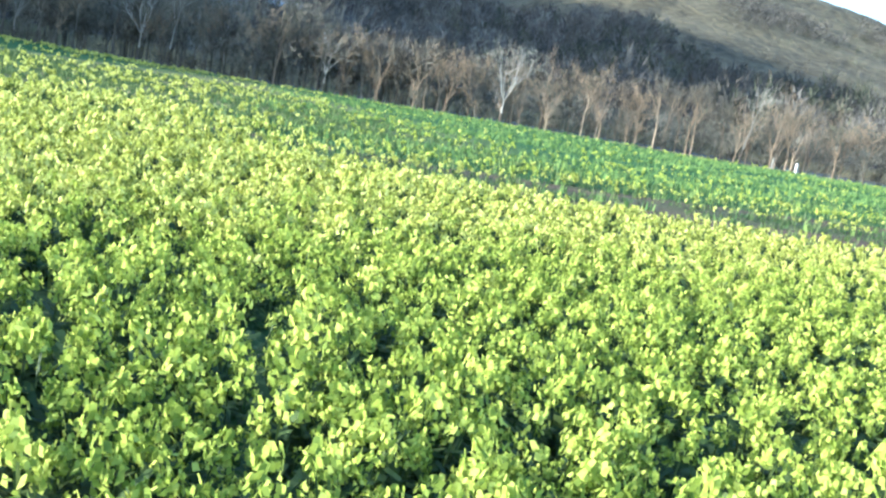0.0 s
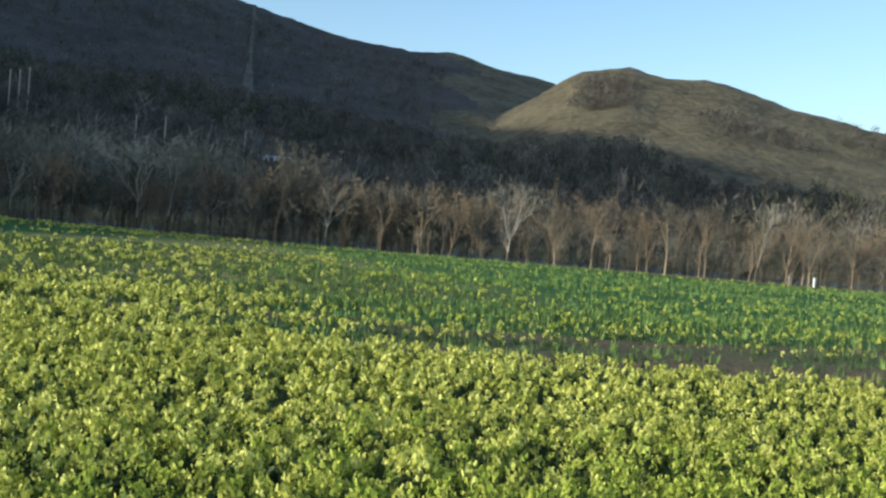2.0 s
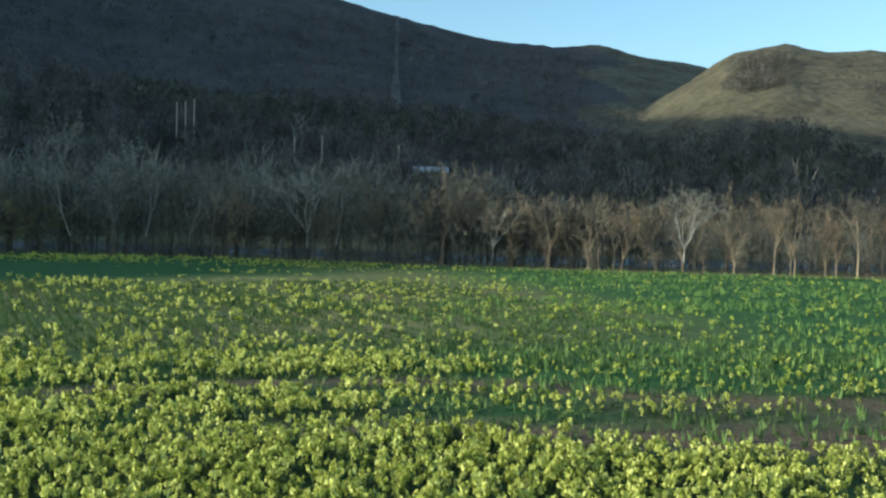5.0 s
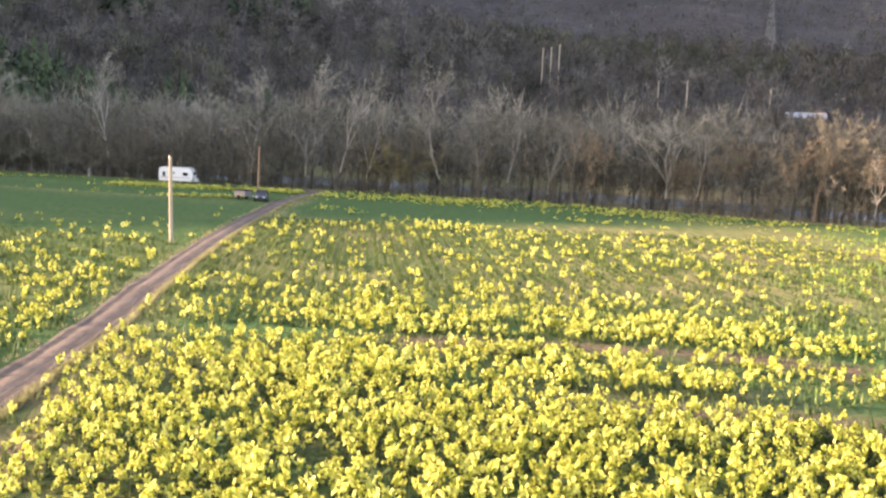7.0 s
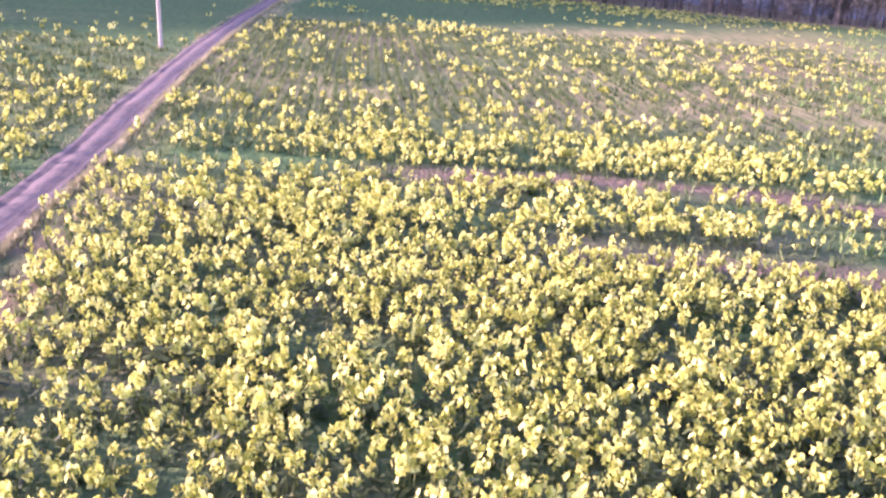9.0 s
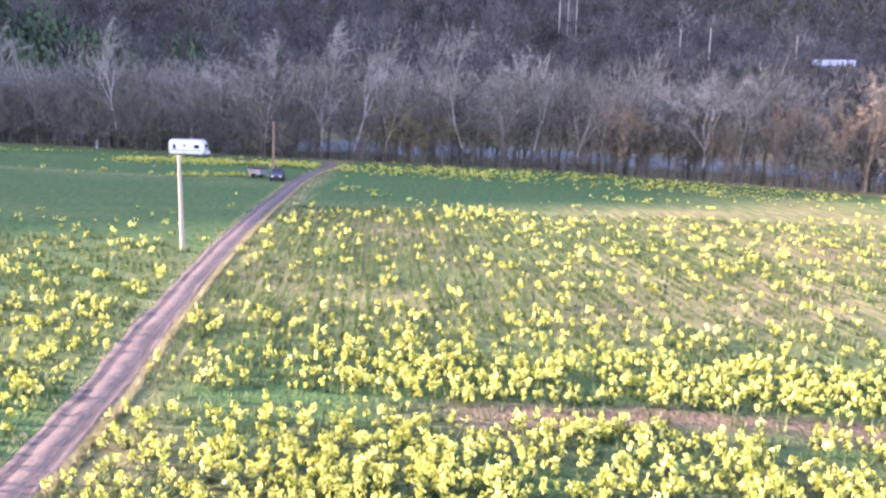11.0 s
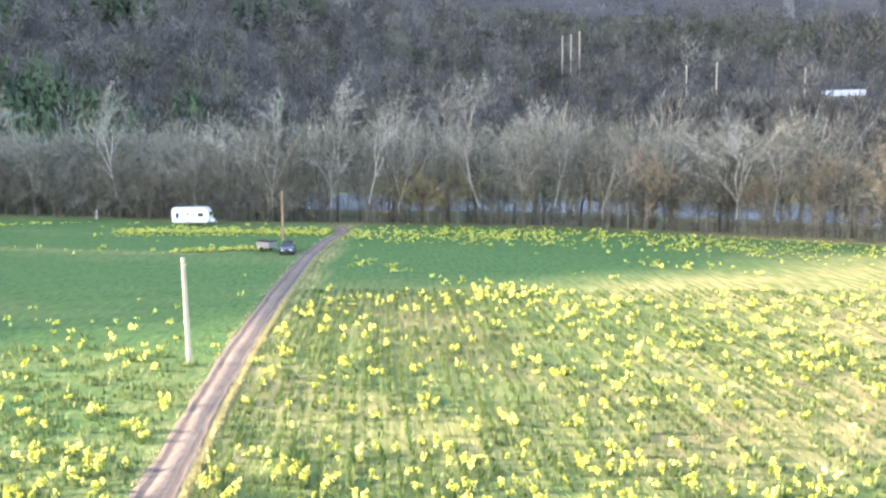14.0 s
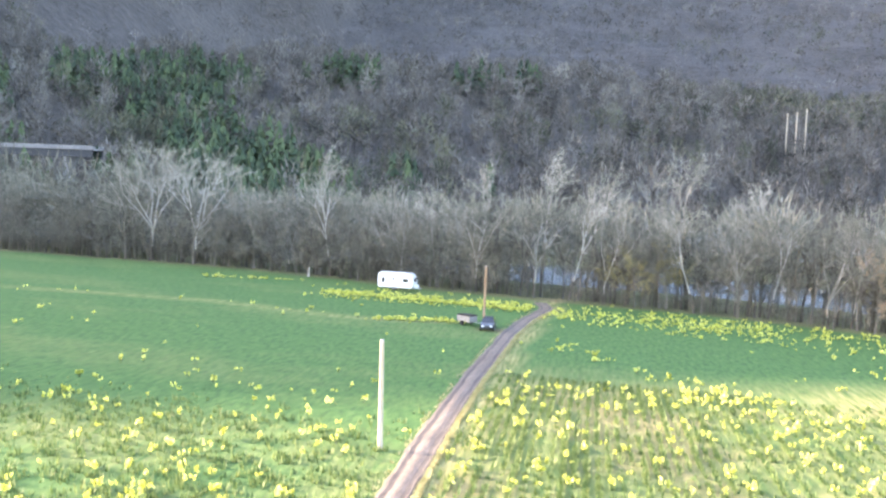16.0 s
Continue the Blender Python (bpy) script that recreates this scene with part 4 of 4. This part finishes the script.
far_trees = [bare_template(rng, 3, 52, 0.0155, 0, w, 0.9) for w in (0.24, 0.2, 0.26, 0.28, 0.22, 0.19)]
x, y = polar(8500, -50, 62, 215, 680)
tall = rng.uniform(9, 17, len(x)) * np.where(rng.uniform(0, 1, len(x)) < 0.25, 1.35, 1.0)
az_t, r_t = np.degrees(np.arctan2(x - EYE0[0], y - EYE0[1])), np.hypot(x - EYE0[0], y - EYE0[1])
open_view = (az_t > 8.5) & (az_t < 21) & (r_t < 432) & (land(x, y) + tall > 17.5 + 9.5 * r_t / 415)
k = (y > edge(x) + 106) & ~open_view
x, y, tall = x[k], y[k], tall[k]
tone = wave(x, y, 0.011, 0.6) + 0.4 * wave(x, y, 0.035, 1.4) + rng.normal(0, 0.42, len(x))
tall = tall * (1 + 0.12 * wave(x, y, 0.04, 2.1))
for k, m, words in ((tone < -0.55, M_WOODS_OLIVE, "olive-brown"), ((tone >= -0.55) & (tone < 0.4), M_WOODS, "grey-brown"), (tone >= 0.4, M_WOODS_PALE, "pale grey")):
    scatter("bare_woods", np.stack([x, y, land(x, y), tall], 1)[k], far_trees, (m,), f"bare {words} woods on the plain and foothills", "woods")
x, y = polar(420, 7, 21, 372, 402)
top = np.where(np.degrees(np.arctan2(x - EYE0[0], y - EYE0[1])) > 16, 26.0, 28.5) + rng.uniform(-3.0, 0.5, len(x))
scatter("bare_woods", np.stack([x, y, land(x, y), np.maximum(4, top - land(x, y))], 1), far_trees, (M_WOODS_PALE,), "low bare grey woods before the farm building", "woods")
x, y = rng.uniform(4, 40, 26), rng.uniform(436, 452, 26)
scatter("bare_woods", np.stack([x, y, land(x, y), np.maximum(6, 44.5 - land(x, y)) * rng.uniform(0.85, 1.0, 26)], 1), far_trees, (M_WOODS,), "bare grey-brown trees at the foot of the far poles", "woods")
bank_trees = [bare_template(rng, 6, 84, 0.0075, 0, 0.28, stem=0.007) for _ in range(6)]
x = rng.uniform(-230, 240, 820)
d = np.where(rng.uniform(0, 1, len(x)) < 0.62, rng.uniform(10, 38, len(x)), rng.uniform(99, 116, len(x)))
y = edge(x) + d
tall = np.where((x < 42) & (d < 60), rng.uniform(14, 20, len(x)), rng.uniform(6.5, 9.5, len(x)))
scatter("bank_woods", np.stack([x, y, height(x, y), tall], 1), bank_trees, (M_TWIG,), "thick bare grey-brown trees on both river banks", "woods")
clump_t = [bare_template(rng, 1, 17, 0.03, 0, w, 0.8) for w in (0.34, 0.4, 0.46, 0.36)]
x, y = polar(7600, -46, 56, 660, 1480)
tall = rng.uniform(8, 15, len(x)) * np.interp(np.hypot(x - EYE0[0], y - EYE0[1]), [700, 1400], [1.0, 1.5])
bearing = np.degrees(np.arctan2(x - EYE0[0], y - EYE0[1]))
tone = wave(x, y, 0.009, 1.1) + 0.5 * wave(x, y, 0.03, 0.4) + rng.normal(0, 0.3, len(x))
reach = np.hypot(x - EYE0[0], y - EYE0[1])
tall = np.where(bearing > 26, tall * 0.6, tall)
k = (bearing < 26) | ((reach < 1110) & ((tone < -0.1) | (reach < 900)))
x, y, tall, bearing, tone = x[k], y[k], tall[k], bearing[k], tone[k]
pts = np.stack([x, y, land(x, y) - 1, tall], 1)
for k, m, words in (((bearing > 27) & (tone > -0.1), M_BRUSH, "brown"), ((bearing > 27) & (tone <= -0.1), M_WOODS_OLIVE, "dark olive"), ((bearing <= 27) & (tone < -0.6), M_WOODS_OLIVE, "olive-brown"), ((bearing <= 27) & (tone >= -0.6) & (tone < 0.35), M_WOODS, "grey-brown"), ((bearing <= 27) & (tone >= 0.35), M_WOODS_PALE, "pale grey")):
    scatter("hill_woods", pts[k], clump_t, (m,), f"bare {words} woods on the mountain side", "woods")
# groves on the sunlit hill
for n, b0, b1, r0, r1 in ((900, 33.5, 38, 930, 1075), (900, 41, 48.5, 880, 1010), (700, 48, 57, 980, 1090)):
    x, y = polar(n, b0, b1, r0, r1)
    bearing, reach = np.degrees(np.arctan2(x - EYE0[0], y - EYE0[1])), np.hypot(x - EYE0[0], y - EYE0[1])
    rim = np.hypot((bearing - (b0 + b1) / 2) / (b1 - b0), (reach - (r0 + r1) / 2) / (r1 - r0)) * 2
    k = rim + 0.45 * wave(x, y, 0.03, 0.9) + rng.normal(0, 0.2, n) < 0.75
    scatter("hill_woods", np.stack([x, y, land(x, y) - 1, rng.uniform(7, 14, n)], 1)[k], clump_t, (M_WOODS,), "bare grey-brown grove on the sunlit hill", "woods")
x = rng.uniform(-25, 80, 120)
y = edge(x) + rng.uniform(3.5, 12, len(x))
scatter("bank_woods", np.stack([x, y, height(x, y), rng.uniform(8, 13, len(x))], 1), [bare_template(rng, 6, 70, 0.007, 0, 0.26) for _ in range(5)], (M_BRUSH,), "slender dark bare trees before the river", "woods")
# taller trees on the bank before the bridge
x = rng.uniform(-240, -135, 60)
y = edge(x) + rng.uniform(28, 38, len(x))
scatter("bank_woods", np.stack([x, y, height(x, y), rng.uniform(22, 26, len(x))], 1), bank_trees, (M_TWIG,), "tall bare grey-brown trees before the bridge", "woods")
# young trees that close the belt, west of the caravan and on the east bank
x = np.concatenate([rng.uniform(-190, -38, 190), rng.uniform(44, 215, 70)])
y = edge(x) + rng.uniform(3, 14, len(x))
scatter("young_trees", np.stack([x, y, height(x, y), rng.uniform(5, 10, len(x))], 1), [bare_template(rng, 6, 130, 0.006, 0, 0.34) for _ in range(6)], (M_TWIG,), "bare young trees crowding the bank", "young trees")
# brush under the bank trees, taller towards the west
x = rng.uniform(-190, 215, 2100)
y = edge(x) + rng.uniform(0.8, 36, len(x)) ** 1.0 * np.where((x > -27) & (x < 45), 0.4, 1.0)
tall = np.where(x < -38, rng.uniform(2.0, 6.0, len(x)), rng.uniform(1.5, 3.2, len(x)))
tall = np.where(x > 45, rng.uniform(1.0, 3.2, len(x)), tall)
k = (x < -33) | (x > -27.5) | (y > edge(x) + 4)
scatter("brush", np.stack([x, y, height(x, y), tall], 1)[k], [bare_template(rng, 3, 28, 0.015, 0, 0.42) for _ in range(5)], (M_BRUSH,), "bare brown brush under the bank trees", "brush")
x, y = polar(3600, -52, -7, 325, 600)
pa = np.degrees(np.arctan2(x - EYE0[0], y - EYE0[1]))
k = (wave(x, y, 0.018, 1.0) + 0.5 * wave(x, y, 0.06, 2.0) > np.interp(pa, [-52, -30, -18, -7], [0.0, 0.2, 0.42, 0.8]))
x, y = x[k], y[k]
scatter("pine_woods", np.stack([x, y, land(x, y), rng.uniform(12, 20, len(x))], 1), [pine_template(rng) for _ in range(5)], (M_PINE,), "dark green pines among the bare woods", "pines")


# ---- poles ----
def pole_thing(x, y, tall, mat, label, lean):
    root = thing("utility_pole", x, y, 0, 0, label, "pole", "poles beside the track")
    bm = bmesh.new()
    tube(bm, (0, 0, -0.6), (0, 0, tall), 0.17, 0.125, 14, True)
    part("shaft", bm, mat, root)
    bm = bmesh.new()
    tube(bm, (0, 0, tall - 0.02), (0, 0, tall + 0.05), 0.135, 0.12, 14, True)
    part("cap", bm, M_METAL, root)
    root.matrix_world = pose(x, y, 0, 0, lean, 0)


pole_thing(-23.0, 57.0, 7.05, M_POLE, "pale weathered wooden pole beside the dirt track", -1.0)
pole_thing(-31.7, 116.6, 7.5, M_POLE2, "brown wooden pole behind the parked car", 0.5)


# ---- caravan ----
def caravan(x, y, rz):
    root = thing("caravan", x, y, 0, rz, "white travel caravan with dark windows parked at the field's edge", "caravan")
    bm = bmesh.new()
    # side profile, with rounded front and back, drawn out to the width
    prof = [(-3.0, 0.55), (2.75, 0.55), (3.05, 1.0), (3.12, 1.6), (2.95, 2.3), (2.6, 2.75), (2.2, 2.88), (-2.6, 2.88), (-2.95, 2.75), (-3.08, 2.4), (-3.08, 0.8)]
    rows = [[bm.verts.new((px, s * 1.15, pz)) for px, pz in prof] for s in (-1, 1)]
    n = len(prof)
    for i in range(n):
        bm.faces.new((rows[0][i], rows[0][(i + 1) % n], rows[1][(i + 1) % n], rows[1][i]))
    bm.faces.new(rows[0][::-1])
    bm.faces.new(rows[1])
    bmesh.ops.recalc_face_normals(bm, faces=bm.faces[:])
    bmesh.ops.bevel(bm, geom=bm.edges[:], offset=0.05, segments=2, affect="EDGES")
    body = part("body", bm, M_WHITE, root)
    part("roof_edge", box(5.2, 2.2, 0.06, -0.2, 0, 2.88, 0.02), M_ROOF, body)
    for wx, wz, w, h in ((-2.1, 1.25, 0.5, 0.85), (-0.35, 1.7, 0.35, 0.4), (1.75, 1.45, 0.95, 0.6)):
        f = part("window", box(w, 0.05, h, wx, -1.165, wz, 0.015), M_METAL, root)
        part("pane", box(w - 0.1, 0.03, h - 0.1, wx, -1.19, wz + 0.05, 0.01), M_GLASS, f)
    part("window", box(0.05, 1.3, 0.6, 3.1, 0, 1.55, 0.015), M_GLASS, root)
    part("stripe", box(5.6, 0.012, 0.12, -0.2, -1.157, 1.02, 0), M_METAL, root)
    part("skirt", box(5.7, 2.1, 0.18, -0.1, 0, 0.4, 0.03), M_METAL, root)
    for s in (-1, 1):
        bm = bmesh.new()
        tube(bm, (-0.3, s * 0.95, 0.34), (-0.3, s * 1.13, 0.34), 0.34, 0.34, 20, True)
        wheel = part("wheel", bm, M_RUBBER, root)
        bm = bmesh.new()
        tube(bm, (-0.3, s * 1.10, 0.34), (-0.3, s * 1.145, 0.34), 0.2, 0.17, 16, True)
        part("rim", bm, M_METAL, wheel)
    bm = bmesh.new()
    for s in (-1, 1):
        tube(bm, (2.7, s * 0.75, 0.48), (4.2, 0, 0.48), 0.05, 0.05, 8, True)
    part("drawbar", bm, M_METAL, root)
    part("gas_locker", box(0.6, 0.9, 0.55, 3.35, 0, 0.52, 0.06), M_WHITE, root)
    bm = bmesh.new()
    tube(bm, (3.95, 0, 0.0), (3.95, 0, 0.75), 0.035, 0.035, 8, True)
    part("jockey_wheel", bm, M_METAL, root)


caravan(-55.1, 149.3, 2.0)


# ---- car and trailer ----
def car(x, y, rz):
    root = thing("car", x, y, 0, rz, "dark saloon car parked at the track beside a wooden pole", "car")
    bm = bmesh.new()
    stations = [(-2.2, 0.45, 0.92, 0.72), (-2.0, 0.32, 1.0, 0.82), (-1.2, 0.28, 1.02, 0.86), (0.8, 0.28, 0.98, 0.87), (1.9, 0.32, 0.82, 0.82), (2.2, 0.42, 0.70, 0.70)]
    rows = []
    for sx, z0, z1, w in stations:
        rows.append([bm.verts.new((sx, c * w, z)) for c, z in ((-1, z0), (-1.03, (z0 + z1) / 2), (-0.93, z1), (0.93, z1), (1.03, (z0 + z1) / 2), (1, z0))])
    for a, b in zip(rows, rows[1:]):
        for i in range(6):
            bm.faces.new((a[i], a[(i + 1) % 6], b[(i + 1) % 6], b[i]))
    bm.faces.new(rows[0])
    bm.faces.new(rows[-1][::-1])
    bmesh.ops.recalc_face_normals(bm, faces=bm.faces[:])
    bmesh.ops.bevel(bm, geom=bm.edges[:], offset=0.04, segments=2, affect="EDGES")
    part("body", bm, M_CAR, root)
    bm = bmesh.new()
    low = [bm.verts.new(v) for v in ((-1.75, -0.78, 0.98), (1.0, -0.80, 0.95), (1.0, 0.80, 0.95), (-1.75, 0.78, 0.98))]
    top = [bm.verts.new(v) for v in ((-1.05, -0.6, 1.42), (0.2, -0.62, 1.44), (0.2, 0.62, 1.44), (-1.05, 0.6, 1.42))]
    for i in range(4):
        bm.faces.new((low[i], low[(i + 1) % 4], top[(i + 1) % 4], top[i]))
    bm.faces.new(top)
    bmesh.ops.bevel(bm, geom=bm.edges[:], offset=0.03, segments=2, affect="EDGES")
    part("windows", bm, M_GLASS, root, "dark tinted car glass")
    part("roof", box(1.35, 1.22, 0.05, -0.42, 0, 1.42, 0.02), M_CAR, root)
    for wx in (-1.35, 1.35):
        for s in (-1, 1):
            bm = bmesh.new()
            tube(bm, (wx, s * 0.68, 0.32), (wx, s * 0.9, 0.32), 0.32, 0.32, 20, True)
            wheel = part("wheel", bm, M_RUBBER, root)
            bm = bmesh.new()
            tube(bm, (wx, s * 0.88, 0.32), (wx, s * 0.915, 0.32), 0.2, 0.18, 14, True)
            part("rim", bm, M_METAL, wheel)
    for s in (-1, 1):
        part("headlight", box(0.08, 0.36, 0.16, 2.17, s * 0.5, 0.55, 0.03), M_WHITE, root, "clear headlight")
        part("tail_light", box(0.06, 0.3, 0.16, -2.2, s * 0.55, 0.7, 0.02), M_LAMP, root, "red tail light")
        part("mirror", box(0.16, 0.18, 0.13, 0.75, s * 0.98, 0.95, 0.03), M_CAR, root)
    part("bumper", box(0.18, 1.5, 0.2, 2.16, 0, 0.3, 0.05), M_CAR, root)


car(-30.3, 113.4, -80)


def trailer(x, y, rz):
    root = thing("trailer", x, y, 0, rz, "grey box trailer with a dark cover behind the car", "trailer")
    part("bed", box(2.3, 1.4, 0.75, 0, 0, 0.45, 0.04), M_TARP, root)
    part("cover", box(2.34, 1.44, 0.16, 0, 0, 1.2, 0.05), M_RUBBER, root, "dark sheet cover")
    for s in (-1, 1):
        bm = bmesh.new()
        tube(bm, (-0.1, s * 0.74, 0.3), (-0.1, s * 0.9, 0.3), 0.3, 0.3, 18, True)
        part("wheel", bm, M_RUBBER, root)
        part("mudguard", box(0.8, 0.2, 0.05, -0.1, s * 0.82, 0.63, 0.015), M_METAL, root)
        part("tail_light", box(0.04, 0.16, 0.1, -1.17, s * 0.5, 0.6, 0.01), M_LAMP, root, "red tail light")
    bm = bmesh.new()
    tube(bm, (1.1, 0, 0.5), (2.2, 0, 0.48), 0.045, 0.04, 8, True)
    part("drawbar", bm, M_METAL, root)


trailer(-33.6, 115.6, -30)


# ---- stakes at the field's edge ----
def stake(x, y, tall):
    root = thing("marker_post", x, y, float(height(np.array(x), np.array(y))), 0, "short white marker post at the field's edge", "post", "marker posts")
    part("shaft", box(0.35, 0.3, tall, 0, 0, -0.1, 0.03), M_WHITE, root)
    part("cap", box(0.4, 0.35, 0.06, 0, 0, tall - 0.1, 0.02), M_CONC, root)


stake(129.7, float(edge(129.7)) - 0.6, 1.7)


def stump(x, y, tall):
    root = thing("tree_stump", x, y, float(height(np.array(x), np.array(y))), 0, "pale broken tree stump at the wood's edge", "stump", "")
    bm = bmesh.new()
    tube(bm, (0, 0, -0.2), (0.02, 0, 0.3), 0.34, 0.25, 10)
    tube(bm, (0.02, 0, 0.3), (0.06, 0.03, tall), 0.25, 0.2, 10, True)
    part("stem", bm, M_PALE, root)
    bm = bmesh.new()
    tube(bm, (0.12, 0, tall - 0.05), (0.16, 0, tall + 0.25), 0.09, 0.02, 5, True)
    part("splinter", bm, M_PALE, root)


stump(126.6, float(edge(126.6)) + 0.8, 1.7)
stump(-76.5, float(edge(-76.5)) - 0.3, 1.5)


# ---- far side of the river ----
def far_pole(x, y, top):
    z = float(land(np.array(x), np.array(y)))
    root = thing("utility_pole", x, y, z, 0, "pale utility pole rising from the far woods", "pole", "poles across the river")
    bm = bmesh.new()
    tube(bm, (0, 0, -1), (0, 0, top - z), 0.40, 0.30, 10, True)
    part("shaft", bm, M_POLE, root)
    part("crossarm", box(2.2, 0.16, 0.18, 0, 0, top - z - 1.0, 0.02), M_POLE2, root)


for px, py, top in ((18.5, 458, 58), (22.5, 457, 58.5), (26.5, 457, 60), (68, 408, 40.5), (81, 411, 41.5), (115, 403, 38.5)):
    far_pole(px, py, top)


def farm_building(x, y, rz):
    z = float(land(np.array(x), np.array(y)))
    root = thing("farm_building", x, y, z - 1, rz, "low farm building with a pale metal roof", "building")
    part("wall", box(15, 7, 4.2, 0, 0, 0, 0.05), M_CONC, root)
    bm = bmesh.new()
    v = [bm.verts.new(c) for c in ((-8.5, -4.4, 4.0), (8.5, -4.4, 4.0), (8.5, 4.4, 4.0), (-8.5, 4.4, 4.0), (-8.5, 0, 6.6), (8.5, 0, 6.6))]
    for f in ((0, 1, 5, 4), (2, 3, 4, 5), (0, 4, 3), (1, 2, 5), (0, 3, 2, 1)):
        bm.faces.new([v[i] for i in f])
    part("roof", bm, M_ROOF, root, "pale ridged metal roof")
    for wx in (-5, 0, 5):
        w = part("window", box(1.6, 0.1, 1.3, wx, -3.54, 1.6, 0.02), M_TARP, root)
        part("pane", box(1.3, 0.06, 1.0, wx, -3.6, 1.75, 0.01), M_GLASS, w)


farm_building(131, 405, -16)


def low_shed(x, y, rz):
    z = float(land(np.array(x), np.array(y)))
    root = thing("shed", x, y, z - 0.5, rz, "long low grey shed among the far trees", "shed")
    part("wall", box(18, 5, 3.0, 0, 0, 0, 0.05), M_CONC, root)
    roof = box(19, 6, 0.35, 0, 0, 3.0, 0.05)
    part("roof", roof, M_ROOF, root, "pale flat roof")


low_shed(79, 391, -10)


def bridge():
    """A road on a dark steel girder and concrete piers along the foot of the far hillside."""
    a, b = Vector((-300, 262, 27.5)), Vector((-211, 277.6, 26.6))
    d = (b - a).normalized()
    root = thing("road_bridge", a.x, a.y, 0, math.degrees(math.atan2(d.y, d.x)), "road bridge with a pale parapet over dark girders", "bridge")
    ln = (b - a).length
    part("deck", box(ln, 9, 0.5, ln / 2, 0, 25.85, 0.05), M_CONC, root)
    for s in (-1, 1):
        part("parapet", box(ln, 0.3, 1.0, ln / 2, s * 4.3, 26.3, 0.04), M_CONC, root, "pale parapet")
        part("girder", box(ln, 0.4, 2.4, ln / 2, s * 3.6, 23.45, 0.04), M_STEEL, root, "dark steel girder")
    for i in range(5):
        part("pier", box(1.6, 6, 26, 8 + i * 18, 0, -2.4, 0.1), M_CONC, root)


bridge()


def clearing():
    """The strip cut for a power line: pale grass straight up the mountain."""
    ys, off = np.linspace(560, 1500, 150), np.array([-1.0, -0.5, 0, 0.5, 1.0])
    cx = 3 + (ys + 20) * math.tan(radians(14.5))
    rise = np.degrees(np.arctan2(land(cx, ys) - 14, np.hypot(cx - 3, ys + 20)))
    wide = ys * np.interp(rise, [5.8, 6.4, 7.0, 7.4, 12], [0.0055, 0.006, 0.0045, 0.0025, 0.0018]) * (1 + 0.12 * np.sin(ys * 0.05))
    X = cx[:, None] + off[None] * wide[:, None]
    Y = np.repeat(ys[:, None], 5, 1)
    Z = land(X, Y) + 5.0
    ix = np.arange(X.size).reshape(X.shape)
    f = np.stack([ix[:-1, :-1], ix[:-1, 1:], ix[1:, 1:], ix[1:, :-1]], -1).reshape(-1, 4)
    ob = mesh_from("clearing", np.stack([X, Y, Z], -1).reshape(-1, 3), f, M_STRAW)
    tagged(ob, "pale grassy strip cleared up the mountain", "clearing", kind="structure")


M_STRAW = material("dry_pale_grass", [(0.085, 0.08, 0.066), (0.15, 0.14, 0.115)], 0.05, 0.95, 0.1, 8)
clearing()
